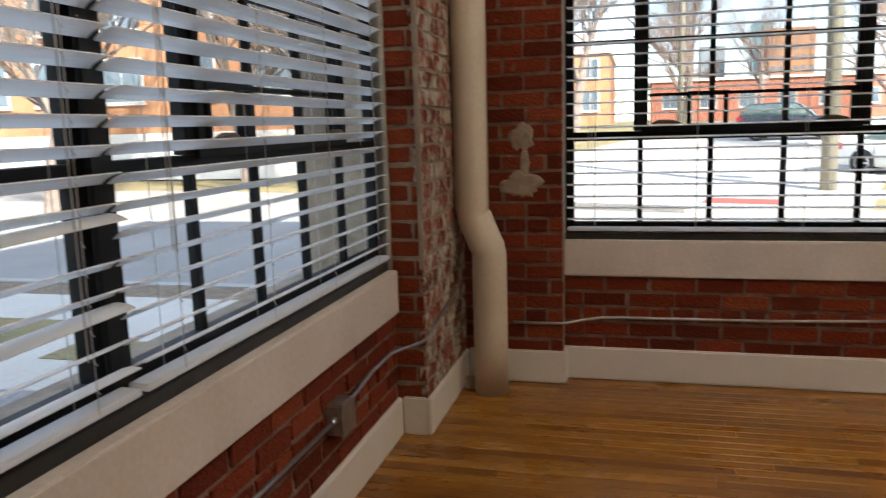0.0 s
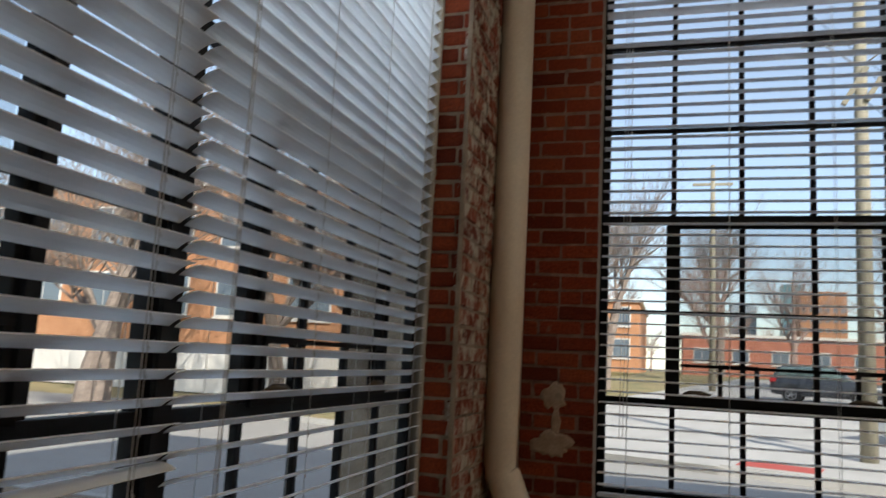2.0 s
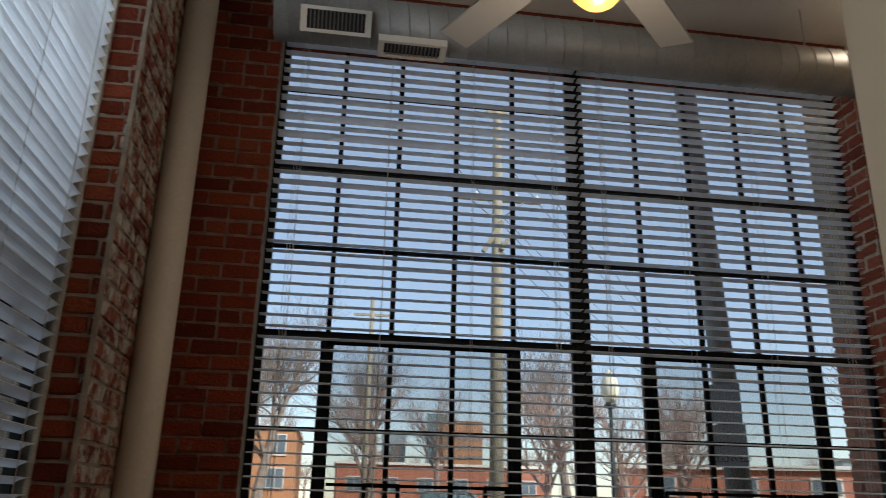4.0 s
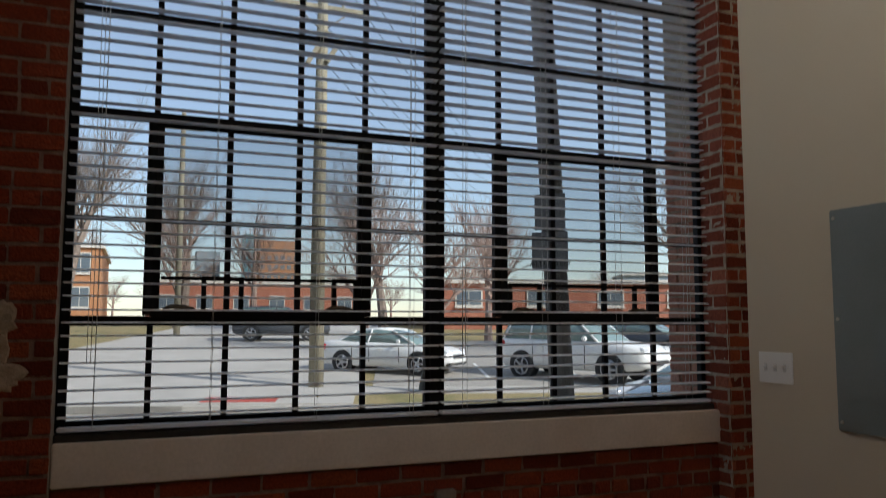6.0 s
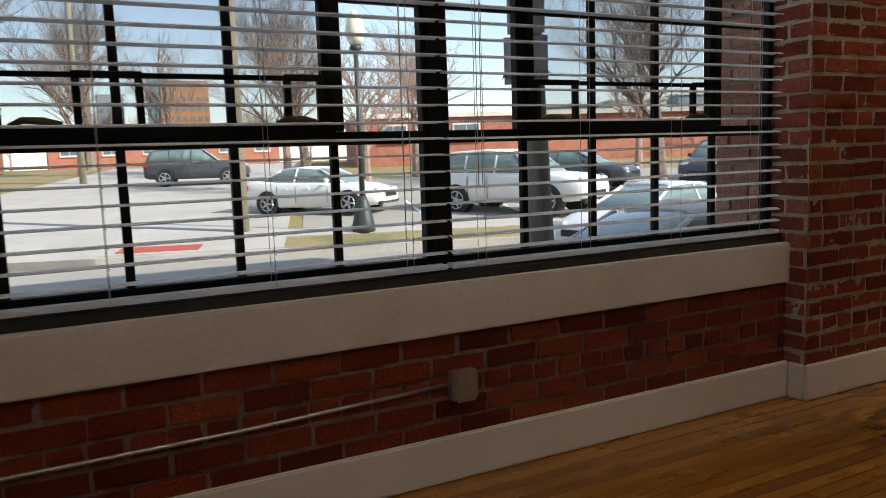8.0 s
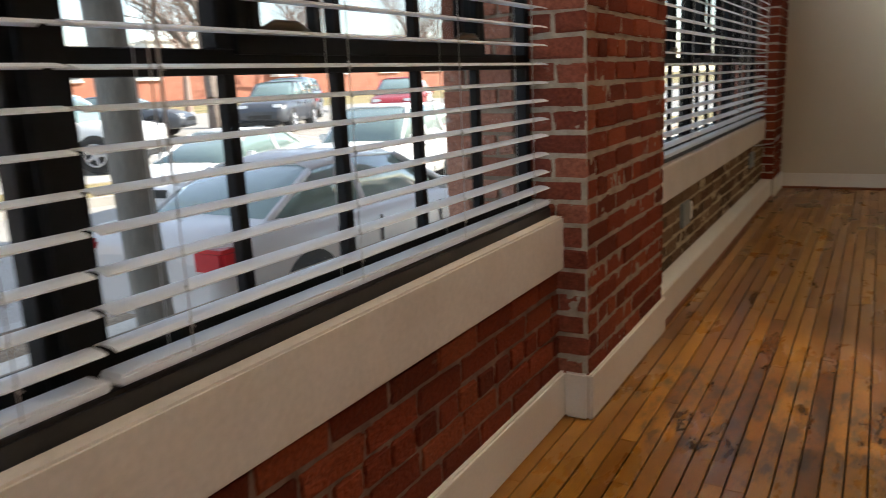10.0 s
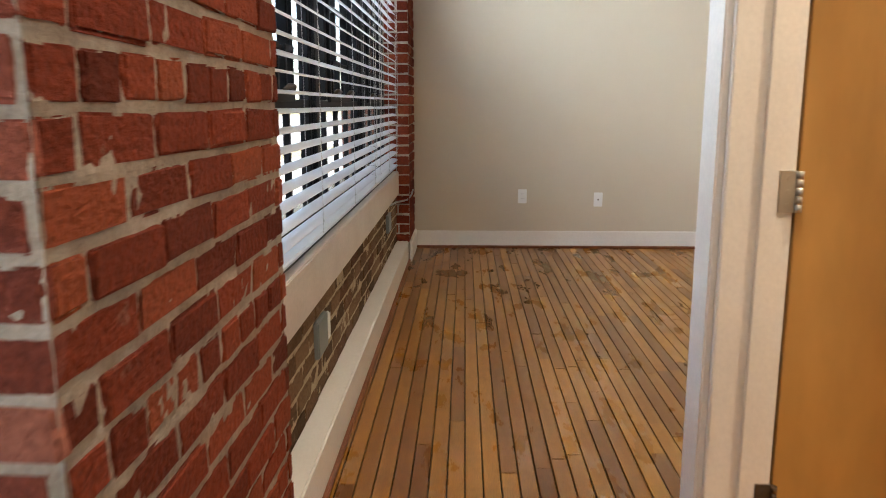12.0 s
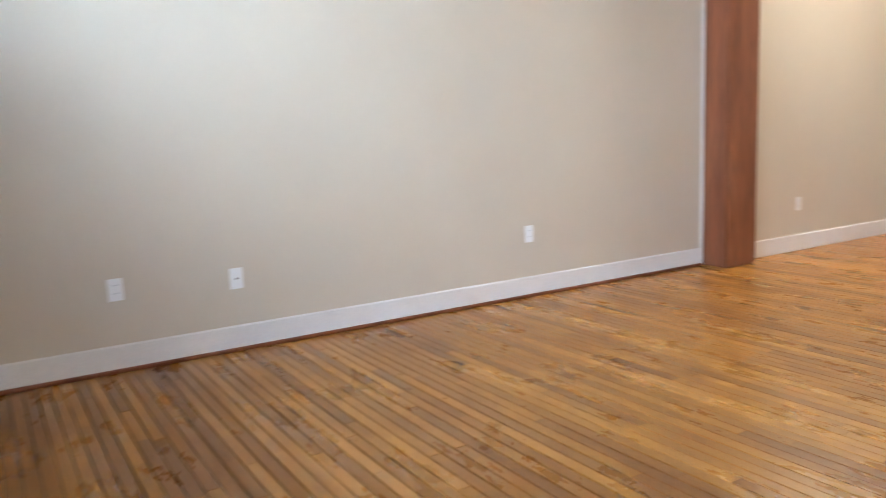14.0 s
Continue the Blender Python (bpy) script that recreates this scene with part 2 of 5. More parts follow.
RED = [(0.0, (0.12, 0.02, 0.009)), (0.3, (0.19, 0.032, 0.013)), (0.7, (0.25, 0.045, 0.018)), (1.0, (0.29, 0.068, 0.027))]
BROWN = [(0.0, (0.09, 0.05, 0.025)), (0.4, (0.17, 0.1, 0.05)), (0.75, (0.25, 0.155, 0.082)), (1.0, (0.13, 0.056, 0.03))]
M = {
    "brick": brick_material("brick_red", RED, (0.36, 0.27, 0.2), 0.66),
    "brick_worn": brick_material("brick_limewashed", [(0.0, (0.17, 0.045, 0.03)), (0.4, (0.25, 0.07, 0.045)), (0.8, (0.32, 0.1, 0.065)), (1.0, (0.36, 0.14, 0.09))], (0.5, 0.46, 0.38), 0.45),
    # the red brick again, lightened for window daylight on the pier's west side
    "brick_daylit": brick_material("brick_daylit_red", [(0.0, (0.22, 0.055, 0.035)), (0.4, (0.3, 0.085, 0.055)), (0.8, (0.37, 0.115, 0.075)), (1.0, (0.4, 0.15, 0.1))], (0.46, 0.4, 0.33), 0.63),
    # pinkish outside brick, its tone raised further to hold the skylight
    "brick_outer": brick_material("brick_outside_skylit", [(0.0, (0.36, 0.15, 0.1)), (0.4, (0.44, 0.2, 0.14)), (0.8, (0.5, 0.25, 0.18)), (1.0, (0.56, 0.31, 0.23))], (0.6, 0.52, 0.45), 0.6),
    "brick_brown": brick_material("brick_brown", BROWN, (0.36, 0.27, 0.17), 0.62),
    "mortar": surface("mortar", [(0.3, (0.24, 0.185, 0.135)), (0.7, (0.42, 0.345, 0.265))], 14, 0.9, 0, 160, 0.6, 0.006),
    "mortar_dark": surface("mortar_brown", [(0.3, (0.42, 0.32, 0.19)), (0.7, (0.6, 0.48, 0.32))], 14, 0.9, 0, 160, 0.6, 0.006),
    "mortar_red": surface("mortar_stained", [(0.3, (0.16, 0.085, 0.06)), (0.7, (0.32, 0.21, 0.155))], 14, 0.9, 0, 160, 0.6, 0.006),
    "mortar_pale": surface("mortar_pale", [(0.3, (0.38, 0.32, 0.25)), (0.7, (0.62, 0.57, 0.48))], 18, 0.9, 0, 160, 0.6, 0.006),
    "plaster": surface("plaster_patch", [(0.3, (0.26, 0.18, 0.125)), (0.7, (0.5, 0.4, 0.3))], 12, 0.85, 0, 120, 0.5, 0.005),
    "floor": wood_floor_material(),
    "gap": plain("floor_gap", (0.03, 0.016, 0.008), 0.8),
    "beige": surface("beige_paint", [(0.3, (0.55, 0.47, 0.35)), (0.7, (0.58, 0.5, 0.375))], 1.2, 0.55, 0, 220, 0.05, 0.002, 0.05),
    "trim": surface("cream_trim_paint", [(0.3, (0.7, 0.66, 0.6)), (0.7, (0.77, 0.73, 0.67))], 3, 0.4, 0, 90, 0.08, 0.003, 0.08),
    "sillboard": surface("sill_board_paint", [(0.3, (0.6, 0.53, 0.475)), (0.7, (0.7, 0.63, 0.57))], 4, 0.5, 0, 60, 0.15, 0.004, 0.12),
    "pipe": surface("pipe_paint", [(0.3, (0.62, 0.54, 0.43)), (0.7, (0.7, 0.62, 0.5))], 3, 0.45, 0, 70, 0.1, 0.003, 0.1),
    "steel": surface("black_steel_paint", [(0.3, (0.006, 0.006, 0.007)), (0.7, (0.011, 0.011, 0.013))], 8, 0.55, 0.0, 90, 0.15, 0.002, 0.3, None, 0.2),
    "ledge": surface("black_ledge", [(0.3, (0.015, 0.015, 0.017)), (0.6, (0.03, 0.028, 0.027)), (0.8, (0.1, 0.08, 0.06))], 7, 0.45, 0, 70, 0.2, 0.003, 0.3),
    "slat": thin_vinyl("blind_slat_vinyl", [(0.3, (0.87, 0.88, 0.9)), (0.7, (0.92, 0.93, 0.94))], 0.52),
    "screen": plain("insect_screen_mesh", (0.05, 0.055, 0.065), 0.8),
    "cord": plain("blind_cord", (0.6, 0.59, 0.56), 0.8),
    "glass": glass_material("window_glass"),
    "galv": surface("galvanised_metal", [(0.3, (0.42, 0.43, 0.44)), (0.7, (0.6, 0.61, 0.62))], 10, 0.35, 0.9, 60, 0.1, 0.002, 0.25),
    "duct": surface("duct_paint", [(0.3, (0.22, 0.205, 0.185)), (0.7, (0.29, 0.272, 0.25))], 3, 0.5, 0.3, 60, 0.1, 0.002, 0.15),
    "ceiling": surface("ceiling_paint", [(0.3, (0.6, 0.55, 0.47)), (0.7, (0.66, 0.61, 0.53))], 2, 0.7, 0, 90, 0.1, 0.003, 0.06),
    "doorwood": surface("maple_door_veneer", [(0.3, (0.40, 0.20, 0.05)), (0.55, (0.47, 0.25, 0.07)), (0.75, (0.36, 0.17, 0.045))], 2.2, 0.3, 0, 12, 0.05, 0.002, 0.16, (1.0, 1.0, 0.35)),
    "column": surface("red_timber", [(0.3, (0.19, 0.055, 0.018)), (0.7, (0.3, 0.1, 0.034))], 5, 0.45, 0, 30, 0.25, 0.004, 0.35, (2, 2, 0.2)),
    "hinge": plain("brushed_nickel", (0.5, 0.47, 0.42), 0.35, 0.9),
    "bronze": plain("old_bronze", (0.12, 0.09, 0.06), 0.45, 0.8),
    "plate": plain("white_plastic", (0.78, 0.77, 0.74), 0.35),
    "dark": plain("dark_slot", (0.02, 0.02, 0.02), 0.6),
    "panelgrey": surface("grey_panel_paint", [(0.3, (0.19, 0.22, 0.22)), (0.7, (0.23, 0.26, 0.26))], 3, 0.45, 0.2, 150, 0.08, 0.002, 0.08),
    "blade": plain("fan_blade_white", (0.34, 0.32, 0.29), 0.6),
    "globe": plain("amber_glass_lit", (0.4, 0.17, 0.03), 0.3, 0, 0, (1.0, 0.42, 0.07), 1.1),
    "asphalt": surface("asphalt", [(0.3, (0.33, 0.305, 0.27)), (0.7, (0.4, 0.372, 0.33))], 0.5, 0.85, 0, 30, 0.3, 0.01, 0.25),
    "concrete": surface("concrete_paving", [(0.3, (0.4, 0.375, 0.335)), (0.7, (0.5, 0.47, 0.425))], 0.8, 0.85, 0, 20, 0.2, 0.006, 0.15),
    # concrete brightened in colour where the building's shade would leave it too dark
    "concrete_lifted": surface("concrete_shade_lifted", [(0.3, (0.6, 0.54, 0.45)), (0.7, (0.7, 0.64, 0.55))], 0.8, 0.85, 0, 20, 0.2, 0.006, 0.15),
    "grass": surface("winter_grass", [(0.3, (0.27, 0.22, 0.09)), (0.5, (0.36, 0.28, 0.13)), (0.7, (0.18, 0.18, 0.06))], 0.5, 0.95, 0, 14, 0.6, 0.03, 0.45),
    "mulch": surface("leaf_mulch", [(0.3, (0.26, 0.18, 0.11)), (0.7, (0.4, 0.3, 0.2))], 6, 0.95, 0, 22, 0.8, 0.03, 0.55),
    "tactile": plain("red_tactile_paving", (0.4, 0.07, 0.05), 0.8),
}
M["screen"].node_tree.nodes["Principled BSDF"].inputs["Alpha"].default_value = 0.22

# ---- building helpers ----
def box(bm, x0, x1, y0, y1, z0, z1):
    v = [bm.verts.new(p) for p in ((x0, y0, z0), (x1, y0, z0), (x1, y1, z0), (x0, y1, z0), (x0, y0, z1), (x1, y0, z1), (x1, y1, z1), (x0, y1, z1))]
    for f in ((3, 2, 1, 0), (4, 5, 6, 7), (0, 1, 5, 4), (1, 2, 6, 5), (2, 3, 7, 6), (3, 0, 4, 7)):
        bm.faces.new([v[i] for i in f])


def boxes(*rows, bevel=0.0, seg=2):
    bm = bmesh.new()
    for r in rows:
        box(bm, *r)
    if bevel:
        bmesh.ops.bevel(bm, geom=bm.edges[:], offset=bevel, segments=seg, affect="EDGES", clamp_overlap=True)
    return bm


def tube(bm, points, radii, sides=12, cap=True):
    """A round tube along points with a radius at each."""
    rings, up = [], Vector((0.13, 0.31, 0.94))
    pts = [Vector(p) for p in points]
    for i, p in enumerate(pts):
        d = (pts[min(i + 1, len(pts) - 1)] - pts[max(i - 1, 0)]).normalized()
        a = d.cross(up if abs(d.dot(up)) < 0.95 else Vector((1, 0, 0))).normalized()
        b = d.cross(a)
        r = radii[i] if isinstance(radii, (list, tuple)) else radii
        rings.append([bm.verts.new(p + r * (math.cos(k * math.tau / sides) * a + math.sin(k * math.tau / sides) * b)) for k in range(sides)])
    for r0, r1 in zip(rings, rings[1:]):
        for k in range(sides):
            f = bm.faces.new((r0[k], r0[(k + 1) % sides], r1[(k + 1) % sides], r1[k]))
            f.smooth = True
    if cap:
        bm.faces.new(rings[0][::-1])
        bm.faces.new(rings[-1])


def mesh_of(name, bm, mat):
    me = bpy.data.meshes.new(name)
    bmesh.ops.recalc_face_normals(bm, faces=bm.faces[:])
    bm.to_mesh(me)
    bm.free()
    me.materials.append(mat)
    return me


def part(name, bm, mat, parent=None, label=""):
    ob = new(name, mesh_of(name, bm, M[mat] if isinstance(mat, str) else mat))
    if parent is not None:
        ob.parent = parent
    return tagged(ob, label)


def thing(name, label, category, group="", m=None, kind=""):
    ob = tagged(new(name), label, category, group, kind)
    if m is not None:
        ob.matrix_basis = m
    return ob


def struct(name, bm, mat, label="", category=""):
    return tagged(part(name, bm, mat), label, category, "", "structure")


# ---- plan of the place (metres) ----
CEIL = 3.95
SILL_T, SILL_B = 0.685, 0.512
W1_X0, W1_X1 = 0.573, 3.885        # north window of the corner room
PIER_X0, PIER_X1 = 3.885, 4.855    # pier between the two rooms
W2_X0, W2_X1 = 4.855, 8.86         # north window of the second room
EAST = 9.445                       # east wall
WW_Y0, WW_Y1 = -4.03, -0.80        # west window opening
WW_END = -0.706                    # steel frame ends in a rebate behind the corner pier
PIER_F = -0.078                    # front of the north piers
REC = 0.022                        # recessed brick under the windows
OUT = 0.42                         # outer face of the north wall
BOX_X0, BOX_X1, BOX_Y = 3.1, 4.994, -1.05   # closet block
DOOR_X0, DOOR_X1, DOOR_H = 3.988, 4.822, 2.08
SOUTH = -8.6
GROUND = -1.0
HEAD = 3.84                        # window head

# ---- structure ----
struct("floor_base", boxes((-0.4, EAST + 0.2, SOUTH - 0.2, 0.42, -0.2, -0.022)), "gap", "dark subfloor under worn hardwood strip flooring", "floor")
struct("ceiling", boxes((-0.4, EAST + 0.2, SOUTH - 0.2, OUT, CEIL, CEIL + 0.15)), "ceiling", "cream painted high plaster ceiling", "ceiling")
wall_pier = struct("wall_pier", boxes((PIER_X0, PIER_X1, PIER_F + 0.011, OUT, -0.02, CEIL)), "mortar", "exposed red brick pier between two windows", "wall")
wall_corner = struct("wall_corner_north", boxes((0.1, W1_X0, PIER_F + 0.011, OUT, -0.02, CEIL)), "mortar", "exposed red brick corner pier with plaster patches", "wall")
wall_cw = struct("wall_corner_west", boxes((-0.03, 0.092, WW_Y1 + 0.008, OUT, -0.02, CEIL), (-0.42, -0.03, WW_END + 0.002, OUT, -0.02, CEIL)), "mortar", "brick corner pier with worn limewash", "wall")
wall_far = struct("wall_corner_east", boxes((W2_X1, EAST, PIER_F + 0.011, OUT, -0.02, CEIL)), "mortar", "narrow red brick pier beside a beige wall", "wall")
wall_n1 = struct("wall_under_window_north", boxes((W1_X0, W1_X1, REC + 0.01, OUT, -0.02, SILL_T - 0.02)), "mortar", "recessed red brick wall below a window", "wall")
wall_n2 = struct("wall_under_window_second", boxes((W2_X0, W2_X1, REC + 0.01, OUT, -0.02, SILL_T - 0.02)), "mortar_dark", "recessed brown brick wall below a window", "wall")
wall_w = struct("wall_under_window_west", boxes((-OUT, -REC - 0.01, SOUTH, WW_Y1, -0.02, SILL_T - 0.02)), "mortar", "recessed red brick wall below a window", "wall")
struct("wall_lintel_north", boxes((W1_X0, W1_X1, PIER_F + 0.01, OUT, HEAD, CEIL), (W2_X0, W2_X1, PIER_F + 0.01, OUT, HEAD, CEIL)), "brick", "brick lintel above the windows", "wall")
struct("wall_lintel_west", boxes((-OUT, 0.08, WW_Y0, WW_Y1, HEAD, CEIL)), "brick", "brick lintel above the windows", "wall")
struct("wall_west", boxes((-OUT, 0.1, SOUTH, WW_Y0, -0.02, CEIL)), "brick", "brick wall", "wall")
# storeys out of view, as high as the shadow on the street needs
struct("wall_upper", boxes((-OUT, EAST + 8, SOUTH - 6, OUT, CEIL + 0.16, 10.6)), "brick", "unseen upper brick storeys that shade the street", "wall")
struct("roof_edge", boxes((-OUT - 0.15, EAST + 8.15, SOUTH - 6.15, OUT + 0.15, 10.6, 10.85)), "concrete", "unseen pale stone coping of the building", "roof")
struct("wall_beyond_column", boxes((EAST - 0.1, EAST, SOUTH, -5.74, -0.02, CEIL)), "beige", "beige painted wall", "wall")
struct("wall_south", boxes((-OUT, EAST + 0.2, SOUTH - 0.2, SOUTH, -0.02, CEIL)), "beige", "beige painted wall", "wall")
wall_east = struct("wall_east", boxes((EAST, EAST + 0.2, SOUTH, OUT, -0.02, CEIL)), "beige", "plain beige painted wall", "wall")
for name, b in (("north_near", (BOX_X0, DOOR_X0, BOX_Y - 0.125, BOX_Y, -0.02, CEIL)), ("north_far", (DOOR_X1, BOX_X1, BOX_Y - 0.125, BOX_Y, -0.02, CEIL)),
                ("over_door", (DOOR_X0, DOOR_X1, BOX_Y - 0.125, BOX_Y, DOOR_H, CEIL)), ("west", (BOX_X0, BOX_X0 + 0.12, SOUTH, BOX_Y - 0.125, -0.02, CEIL)),
                ("east", (BOX_X1 - 0.12, BOX_X1, SOUTH, BOX_Y - 0.125, -0.02, CEIL)), ("back", (BOX_X0 + 0.12, BOX_X1 - 0.12, -3.6, -3.5, -0.02, CEIL))):
    struct("wall_closet_" + name, boxes(b), "beige", "beige painted partition around a closet", "wall")


def board(name, rows, mat="trim", label="", bevel=0.004):
    return struct(name, boxes(*rows, bevel=bevel), mat, label, "trim")


BB = 0.16
def baseboard(name, x0, x1, y0, y1, h=0.16):
    """A baseboard along the longer side, with a rounded top edge and a cap strip."""
    return board(name, [(x0, x1, y0, y1, 0.0, h)], "trim", "cream painted wooden baseboard", 0.006)


baseboard("baseboard", W1_X0 - 0.01, W1_X1 + 0.004, 0.0, REC)
baseboard("baseboard", PIER_X0 - 0.018, PIER_X1 + 0.018, PIER_F - 0.018, PIER_F)
baseboard("baseboard", PIER_X0 - 0.018, PIER_X0, PIER_F, 0.0)
baseboard("baseboard", PIER_X1, PIER_X1 + 0.018, PIER_F, 0.0)
baseboard("baseboard", 0.118, W1_X0 + 0.018, PIER_F - 0.018, PIER_F)
baseboard("baseboard", W1_X0, W1_X0 + 0.018, PIER_F, 0.0)
baseboard("baseboard", 0.1, 0.118, WW_Y1 - 0.018, PIER_F - 0.018)
baseboard("baseboard", -0.0, 0.1, WW_Y1 - 0.018, WW_Y1)
baseboard("baseboard", -REC, 0.0, SOUTH, WW_Y1 - 0.018)
baseboard("baseboard", W2_X0 + 0.018, W2_X1 - 0.02, -0.07, REC)
baseboard("baseboard", W2_X1 - 0.02, EAST - 0.018, PIER_F - 0.02, PIER_F)
baseboard("baseboard", EAST - 0.018, EAST, -5.36, PIER_F, 0.143)
baseboard("baseboard", EAST - 0.118, EAST - 0.1, SOUTH, -5.74, 0.143)
baseboard("baseboard", BOX_X0 - 0.018, BOX_X0, SOUTH, BOX_Y + 0.018)
baseboard("baseboard", BOX_X0, DOOR_X0 - 0.115, BOX_Y, BOX_Y + 0.018)
baseboard("baseboard", DOOR_X1 + 0.115, BOX_X1 + 0.018, BOX_Y, BOX_Y + 0.024)
baseboard("baseboard", BOX_X1, BOX_X1 + 0.018, SOUTH, BOX_Y)
# shoe moulding of stained wood along the east wall and in the second room
board("trim", [(EAST - 0.034, EAST - 0.018, -5.36, PIER_F - 0.02, 0.0, 0.022)], "column", "stained wooden shoe moulding", 0.005)
board("trim", [(W2_X0 + 0.018, W2_X1 - 0.02, -0.086, -0.07, 0.0, 0.022)], "column", "stained wooden shoe moulding", 0.005)

# sill boards and black ledges
for name, x0, x1 in (("north", W1_X0, W1_X1), ("second", W2_X0, W2_X1)):
    board("window_sill_" + name, [(x0 + 0.002, x1 - 0.002, 0.0, REC + 0.02, SILL_B, SILL_T)], "sillboard", "cream painted board below the window ledge", 0.005)
    board("window_ledge_" + name, [(x0 + 0.002, x1 - 0.002, REC + 0.022, 0.16, SILL_T - 0.018, SILL_T + 0.032)], "ledge", "black painted window ledge", 0.006)
board("window_sill_west", [(-REC - 0.02, 0.0, WW_Y0 + 0.002, WW_Y1 - 0.02, SILL_B, SILL_T)], "sillboard", "cream painted board below the window ledge", 0.005)
board("window_ledge_west", [(-0.16, -REC - 0.022, WW_Y0 + 0.002, WW_Y1 - 0.002, SILL_T - 0.018, SILL_T + 0.032)], "ledge", "black painted window ledge", 0.006)


# ---- steel windows: u runs along the wall, v points outdoors ----
def steel_window(name, m, units, cols, zrows, vents, label):
    """units: starting u and width of each unit; cols: panes across; zrows: heights of the bars; vents: whether a unit has a hinged vent."""
    win = tagged(new(name), label, "window", "", "structure")
    win.matrix_basis = m
    z0, z1 = SILL_T + 0.03, HEAD

    def bar(kind, u0, u1, v0, v1, a, b, bev=0.003):
        part(kind, boxes((u0, u1, v0, v1, a, b), bevel=bev, seg=1), "steel", win)

    for unit, (u, w) in enumerate(units):
        inner = 0.96 * w / cols
        edge = (w - inner * (cols - 2)) / 2
        at = [u] + [u + edge + inner * c for c in range(cols - 1)] + [u + w]
        bar("frame_stile", u, u + 0.038, -0.022, 0.02, z0, z1)
        bar("frame_stile", u + w - 0.038, u + w, -0.022, 0.02, z0, z1)
        bar("frame_rail", u + 0.038, u + w - 0.038, -0.02, 0.02, z0, z0 + 0.045)
        bar("frame_rail", u + 0.038, u + w - 0.038, -0.02, 0.02, z1 - 0.05, z1)
        zs = [z0] + list(zrows) + [z1]
        for k, z in enumerate(zrows):
            t = 0.021 if k in (0, 2, 4) else 0.010
            bar("frame_rail" if t > 0.015 else "muntin", u + 0.038, u + w - 0.038, -0.02 if t > 0.015 else -0.011, 0.016 if t > 0.015 else 0.012, z - t, z + t, 0.002)
        for c in range(1, cols):
            for k in range(len(zs) - 1):
                if vents and k in (1, 2) and c in (1, cols - 1):
                    continue
                bar("muntin", at[c] - 0.0125, at[c] + 0.0125, -0.012, 0.013, zs[k] + 0.012, zs[k + 1] - 0.012, 0.002)
        if vents:
            a, b = at[1], at[cols - 1]
            lo, hi = zrows[0], zrows[2]
            for s, far in ((a, 1), (b, -1)):
                # outer frame of the vent, and the hinged sash standing a little proud of it
                bar("vent_stile", s - 0.033, s + 0.033, -0.021, 0.018, lo + 0.022, hi - 0.022)
                bar("sash_stile", s - 0.008 + far * 0.01, s + 0.008 + far * 0.024, -0.036, -0.0215, lo + 0.03, hi - 0.03, 0.002)
            bar("vent_rail", a, b, -0.036, -0.0215, lo + 0.012, lo + 0.046)
            bar("vent_rail", a, b, -0.036, -0.0215, hi - 0.046, hi - 0.01)
            top = lo + 0.185
            bar("vent_screen_rail", a + 0.036, b - 0.036, -0.032, -0.02, top - 0.008, top + 0.007, 0.002)
            openings = ((a + 0.205, a + 0.385), (b - 0.16, b - 0.036)) if unit == 0 else ((a + 0.036, a + 0.225), (b - 0.15, b - 0.036))
            for p, q in openings:
                for s in (p, q - 0.02):
                    bar("wicket_stile", s, s + 0.02, -0.042, -0.02, lo + 0.046, top - 0.008, 0.002)
                bar("wicket_rail", p, q, -0.044, -0.033, top - 0.01, top + 0.01, 0.002)
            part("insect_screen", boxes((a + 0.034, b - 0.034, 0.0185, 0.0193, lo + 0.022, hi - 0.022)), "screen", win, "fine dark insect screen").visible_shadow = False
            for p in (a + 0.05, b - 0.19):
                bm = bmesh.new()
                tube(bm, [(p, -0.042, lo + 0.05), (p + 0.03, -0.052, lo + 0.062), (p + 0.08, -0.056, lo + 0.06), (p + 0.125, -0.046, lo + 0.052)], [0.006, 0.01, 0.011, 0.007], 8)
                part("latch_handle", bm, "bronze", win, "curved bronze latch handle")
        for c in range(cols):
            for k in range(len(zs) - 1):
                g = part("pane", boxes((at[c] + 0.004, at[c + 1] - 0.004, 0.004, 0.008, zs[k] + 0.004, zs[k + 1] - 0.004)), "glass", win)
                g.visible_shadow = False
    return win


ROWS = [1.17, 1.605, 2.06, 2.52, 2.973, 3.425]
half1 = (W1_X1 - W1_X0) / 2
steel_window("window_1", pose(W1_X0, 0.13, 0), [(0, half1 - 0.012), (half1 + 0.012, half1 - 0.012)], 5, ROWS, True, "tall black steel factory window with small panes")
halfw = 1.656
steel_window("window_2", pose(-0.13, WW_Y0, 0, 0, 0, 90), [(0, halfw - 0.012), (halfw + 0.012, WW_END - WW_Y0 - halfw - 0.012)], 5, ROWS, True, "tall black steel factory window with small panes")
third = (W2_X1 - W2_X0) / 3
steel_window("window_3", pose(W2_X0, 0.13, 0), [(0, third - 0.012), (third + 0.012, third - 0.024), (2 * third + 0.012, third - 0.012)], 4, ROWS, True, "tall black steel factory window with small panes")
# mullion posts between the units
board("trim", [(W1_X0 + half1 - 0.035, W1_X0 + half1 + 0.035, 0.085, 0.09 + 0.008, SILL_T + 0.03, HEAD)], "steel", "black steel mullion post")
board("trim", [(-0.098, -0.085, WW_Y0 + halfw - 0.035, WW_Y0 + halfw + 0.035, SILL_T + 0.03, HEAD)], "steel", "black steel mullion post")
